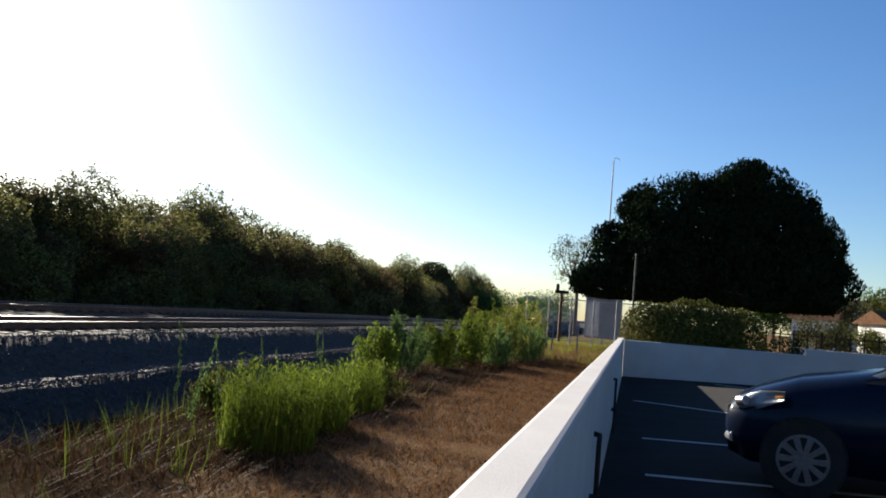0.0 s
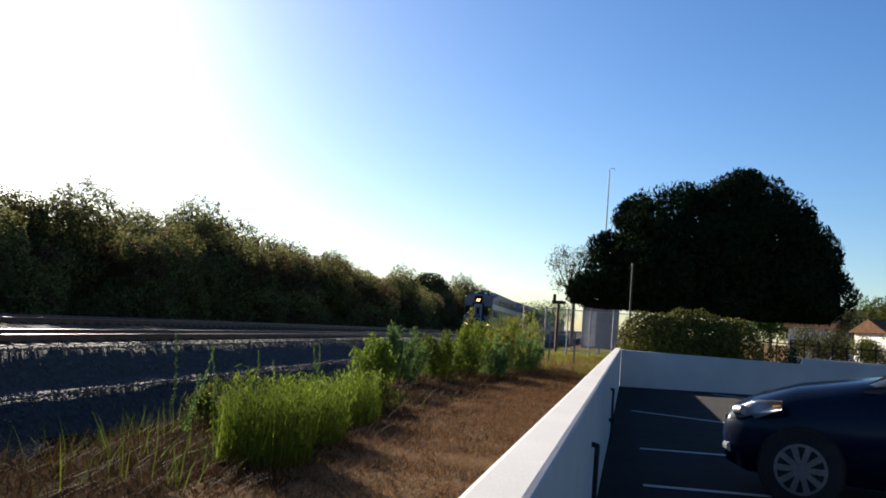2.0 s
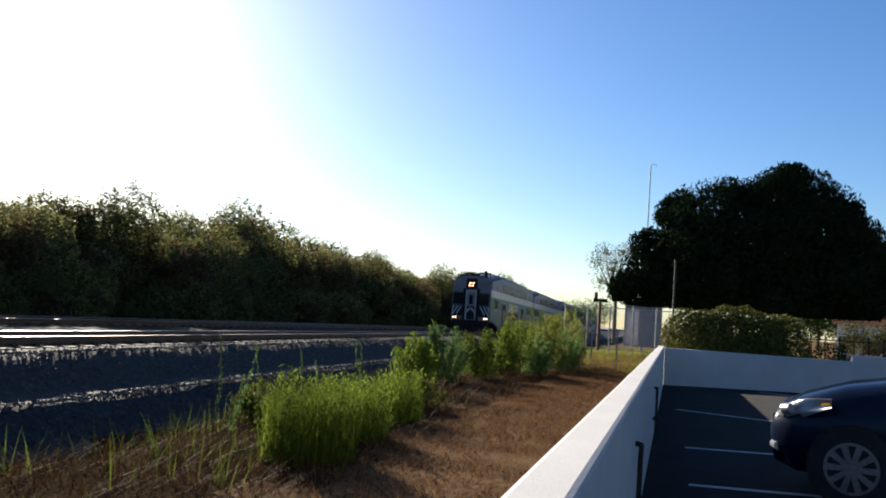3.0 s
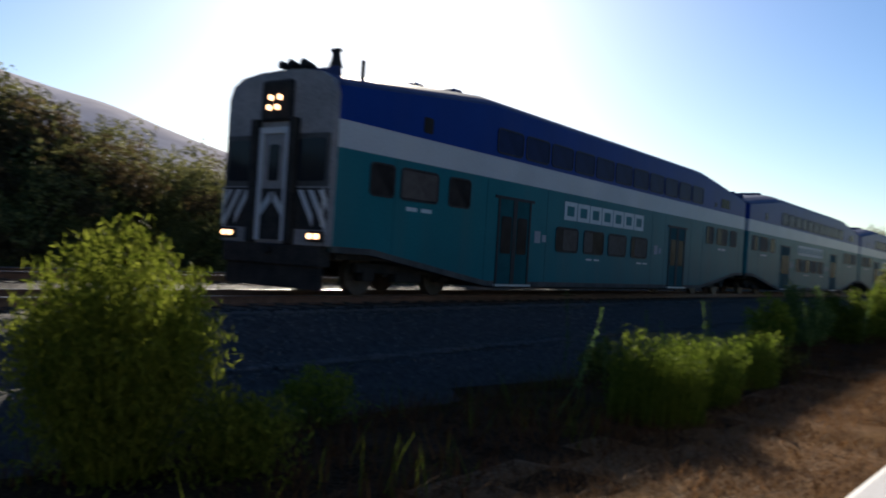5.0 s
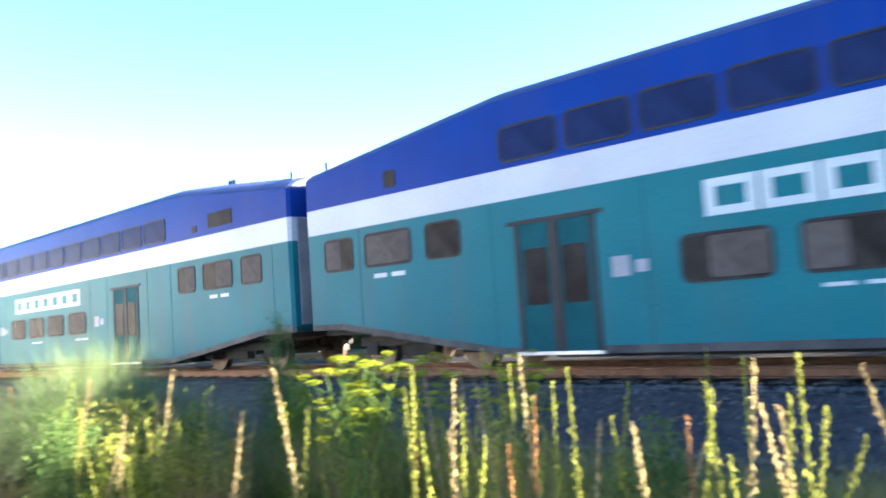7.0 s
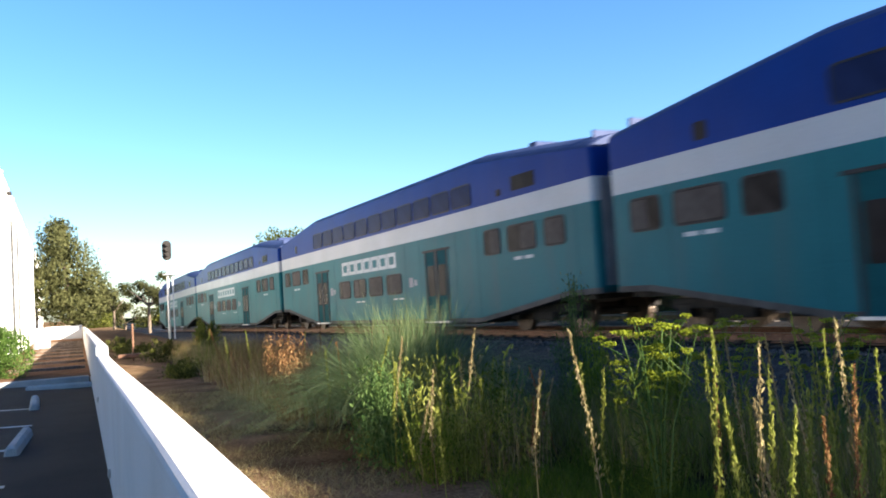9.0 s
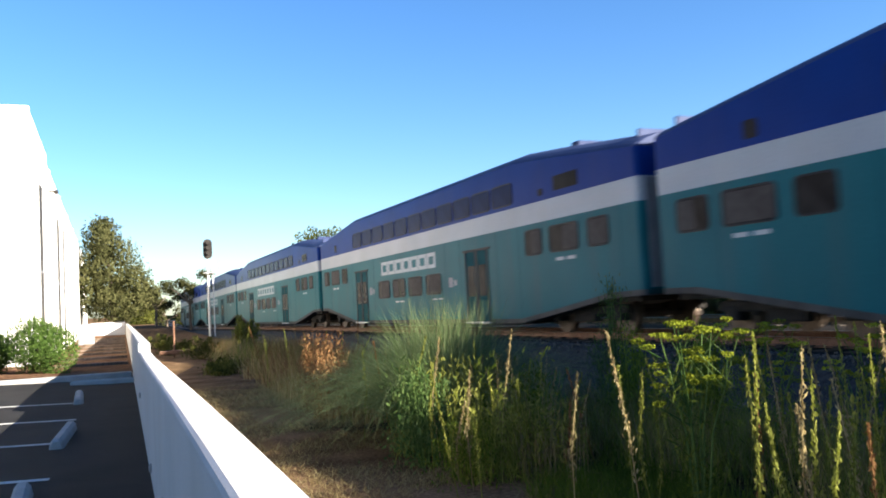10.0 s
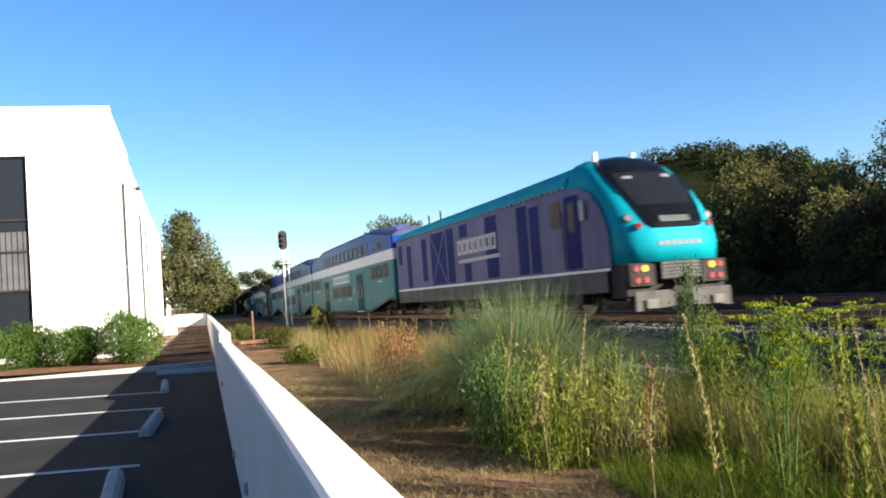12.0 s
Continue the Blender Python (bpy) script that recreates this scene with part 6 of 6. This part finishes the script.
def build_fence_and_poles():
    f = thing("chain_link_fence", "grey chain-link fence with steel posts and a gate", "fence")
    xs = [-5.2, -4.1, -3.0, -1.9, -0.8, 0.3, 1.4, 2.5]
    for x in xs:
        part("post", tube((x, 42.0, 0.1), (x, 42.0, 2.45), 0.035, 0.035, 8), M_STEEL, f)
    for z in (0.35, 2.35):
        part("rail", tube((xs[0], 42, z), (xs[-1], 42, z), 0.022, 0.022, 6), M_STEEL, f)
    net = bmesh.new()
    k = 0
    x = xs[0]
    while x < xs[-1]:
        for s in (1, -1):
            a, b = (x, 42.0, 0.35 if s > 0 else 2.35), (min(x + 2.0, xs[-1]), 42.0, 2.35 if s > 0 else 0.35)
            add_tube(net, a, b, 0.006, 0.006, 3)
        x += 0.14
    part("mesh", net, M_STEEL, f, "diagonal steel wire mesh")
    post = thing("tall_post", "tall thin grey steel post behind the wall", "post", at=pose(-0.02, 26.5, 0))
    part("pole", tube((0, 0, 0), (0, 0, 3.5), 0.035, 0.03, 8), M_SKIRT, post)
    part("cap", tube((0, 0, 3.5), (0, 0, 3.56), 0.045, 0.035, 8), M_SKIRT, post)
    for x, y, h in ((-1.7, 50.0, 10.95),):
        m = thing("radio_mast", "tall thin radio mast with a small looped tip", "mast", "radio masts", pose(x, y, 0))
        part("pole", tube((0, 0, 0), (0, 0, h), 0.06, 0.03, 8), M_GREY, m)
        bm = bmesh.new()
        for i in range(10):
            a, b = math.pi * (1 - i / 9), math.pi * (1 - (i + 1) / 9)
            add_tube(bm, (0.16 + 0.16 * math.cos(a), 0, h + 0.12 * math.sin(a)), (0.16 + 0.16 * math.cos(b), 0, h + 0.12 * math.sin(b)), 0.015, 0.015, 5)
        part("loop", bm, M_GREY, m)
    sign = thing("trackside_sign", "dark sign on a rusty post beside the railway", "sign", at=pose(-3.35, 40, 0.3))
    part("post", tube((0, 0, 0), (0, 0, 2.3), 0.07, 0.07, 8), M_RAIL, sign)
    part("board", box(-0.32, 0.32, -0.05, 0.05, 2.25, 2.4, 0.01), M_BLACK, sign)
    part("lamp", tube((-0.2, 0, 2.4), (-0.2, 0, 2.7), 0.09, 0.07, 8), M_BLACK, sign)
    shed = thing("utility_shed", "pale grey sheet-metal equipment cabinet behind a fence", "cabinet", at=pose(-2.5, 45.5, 0.5))
    part("cabinet_body", box(0, 1.9, 0, 1.6, 0, 2.15, 0.03), M_CONCRETE, shed)
    part("door", box(0.1, 0.75, -0.03, 0.0, 0.1, 1.95, 0.01), M_STEEL, shed)
    part("roof", box(-0.08, 1.98, -0.1, 1.7, 2.15, 2.25, 0.02), M_GREY, shed)
    for i, (x, y, h) in enumerate(((-6.7, 33, 1.5), (-6.2, 33, 1.5), (-5.6, 34, 1.4), (-3.0, 33, 1.3), (-2.1, 34, 1.3))):
        s = thing("marker_post", "thin dark steel stake in the weeds", "post", "steel stakes", pose(x, y, ground_z(x, y)))
        part("stake", tube((0, 0, -0.1), (0, 0, h), 0.035, 0.035, 6), M_GREY, s)
    # railway signal to the south
    s = thing("railway_signal", "railway colour-light signal on a silver mast", "railway signal", at=pose(-5.6, -60, -0.5))
    part("mast", tube((0, 0, 0), (0, 0, 6.0), 0.09, 0.08, 10), M_STEEL, s)
    hd = part("signal_head", plate(rounded(-0.3, 0.3, 5.55, 6.9, 0.28), 0.08, "y", 0.12), M_BLACK, s, "black oval signal head")
    for z in (5.9, 6.25, 6.6):
        part("hood", tube((0, 0.2, z), (0, 0.5, z + 0.02), 0.13, 0.13, 12), M_BLACK, hd)
    part("platform", box(-0.75, 0.3, -0.4, 0.4, 4.55, 4.6), M_STEEL, s)
    part("ladder", box(-0.35, -0.3, -0.25, -0.2, 0.2, 5.4), M_STEEL, s)
    part("ladder", box(-0.35, -0.3, 0.15, 0.2, 0.2, 5.4), M_STEEL, s)
    for k in range(14):
        part("rung", tube((-0.325, -0.22, 0.5 + k * 0.35), (-0.325, 0.18, 0.5 + k * 0.35), 0.012, 0.012, 5), M_STEEL, s)
    for z in (4.9, 5.25):
        part("guard_rail", tube((-0.75, -0.4, z), (-0.75, 0.4, z), 0.02, 0.02, 5), M_STEEL, s)
    b = thing("rusty_tripod", "rusty pipe marker lying among weeds by the wall", "marker", at=pose(-1.5, -28, 0.0))
    part("pipe", tube((0, 0, 0), (0, 0, 1.15), 0.03, 0.03, 6), M_RAIL, b)
    part("base", box(-0.45, 0.45, -0.1, 0.1, 0.1, 0.22, 0.02), M_RAIL, b)


def build_houses():
    """Houses and palms on the rise to the north-east, beyond the pine."""
    rnd = random.Random(55)
    for i, (x, y, z, w, h) in enumerate(((12.2, 62, 0.4, 2.6, 2.3), (18.5, 66, 0.8, 3.6, 2.0), (24, 72, 1.0, 4, 2.4), (22, 95, 2.6, 5, 2.2), (31, 104, 3.2, 6, 2.4))):
        hs = thing("house", "small pale stucco house with a low tiled roof", "house", "houses beyond the pine", pose(x, y, z, 0, 0, rnd.uniform(-20, 20)))
        part("wall", box(-w / 2, w / 2, -2, 2, -6, h), M_TILT_UP, hs)
        bm = bmesh.new()
        vs = [bm.verts.new(p) for p in ((-w / 2 - 0.3, -2.4, h), (w / 2 + 0.3, -2.4, h), (w / 2 + 0.3, 2.4, h), (-w / 2 - 0.3, 2.4, h), (-w / 2 - 0.3, 0, h + 1.0), (w / 2 + 0.3, 0, h + 1.0))]
        for f in ((0, 1, 5, 4), (2, 3, 4, 5), (0, 4, 3), (1, 2, 5), (0, 3, 2, 1)):
            bm.faces.new([vs[q] for q in f])
        part("roof", bm, M_MULCH, hs, "brown tiled gable roof")
        for k in (-0.28, 0.22):
            wd = part("window", box(w * k - 0.45, w * k + 0.45, -2.04, -1.98, h - 1.9, h - 0.8), M_GLASS, hs)
            part("sill", box(w * k - 0.5, w * k + 0.5, -2.1, -1.98, h - 1.97, h - 1.9), M_TILT_UP, wd)
    for i, (x, y, s) in enumerate(((9.5, 48, 1.0), (15, 52, 1.2), (11.5, 75, 1.6), (17, 80, 1.8), (24, 84, 2.2), (30, 90, 2.2), (35, 80, 2.0), (14, 56, 0.8), (20, 57, 0.9), (16.5, 49, 0.9), (12.5, 46, 0.8), (21, 62, 1.2), (26, 70, 1.5), (13.5, 64, 1.1), (27, 98, 2.4), (33, 96, 2.6), (18, 100, 2.2))):
        rnd = random.Random(400 + i)
        lobes = [(rnd.uniform(-1.3, 1.3), rnd.uniform(-1, 1), rnd.uniform(0.6, 1.9), 0.9, 0.9, 0.8) for _ in range(5)]
        tree("garden_tree", "mid-green garden tree among houses", pose(x, y, ground_z(x, y) + (0.0 if s < 1.5 else 0.6)) @ Matrix.Scale(s, 4), lobes, (0, 0, 1.0), 0.1, 3200, (L_EUCA, L_HEDGE, L_SHRUB)[i % 3], 0.2, 0.07, 410 + i, 0.7, 0.3)
    g = thing("iron_fence", "dark iron fence beyond the white wall", "fence")
    for k in range(14):
        part("picket", tube((5 + k * 0.55, 38, 0.0), (5 + k * 0.55, 38, 1.7), 0.03, 0.03, 5), M_BLACK, g)
    for z in (0.5, 1.5):
        part("rail", tube((5, 38, z), (12.2, 38, z), 0.025, 0.025, 5), M_BLACK, g)


# ---------------------------------------------------------------- build
build_ground()
build_track(0.0, "track_near", "near railway track with rusty rails on dark weathered sleepers")
build_track(-TRACK_GAP, "track_far", "far railway track with rusty rails on dark weathered sleepers", FAR_LIFT)
build_car_park()
build_walls()
build_building()
cab_car = build_cab_car()
first_coach = build_coach()
coaches = [first_coach] + [copy_thing(first_coach, pose(0, 0, 0)) for _ in range(3)]
locomotive = build_locomotive()
build_car()
build_willows()
build_trees()
build_fence_and_poles()
build_houses()
build_weeds()
build_ballast_stones()


def motions():
    walk(cab_car, car_rows(0.0, COACH))
    for i, coach in enumerate(coaches):
        walk(coach, car_rows(COACH * (i + 1), COACH))
    walk(locomotive, car_rows(COACH * 5, LOCO))


motions()
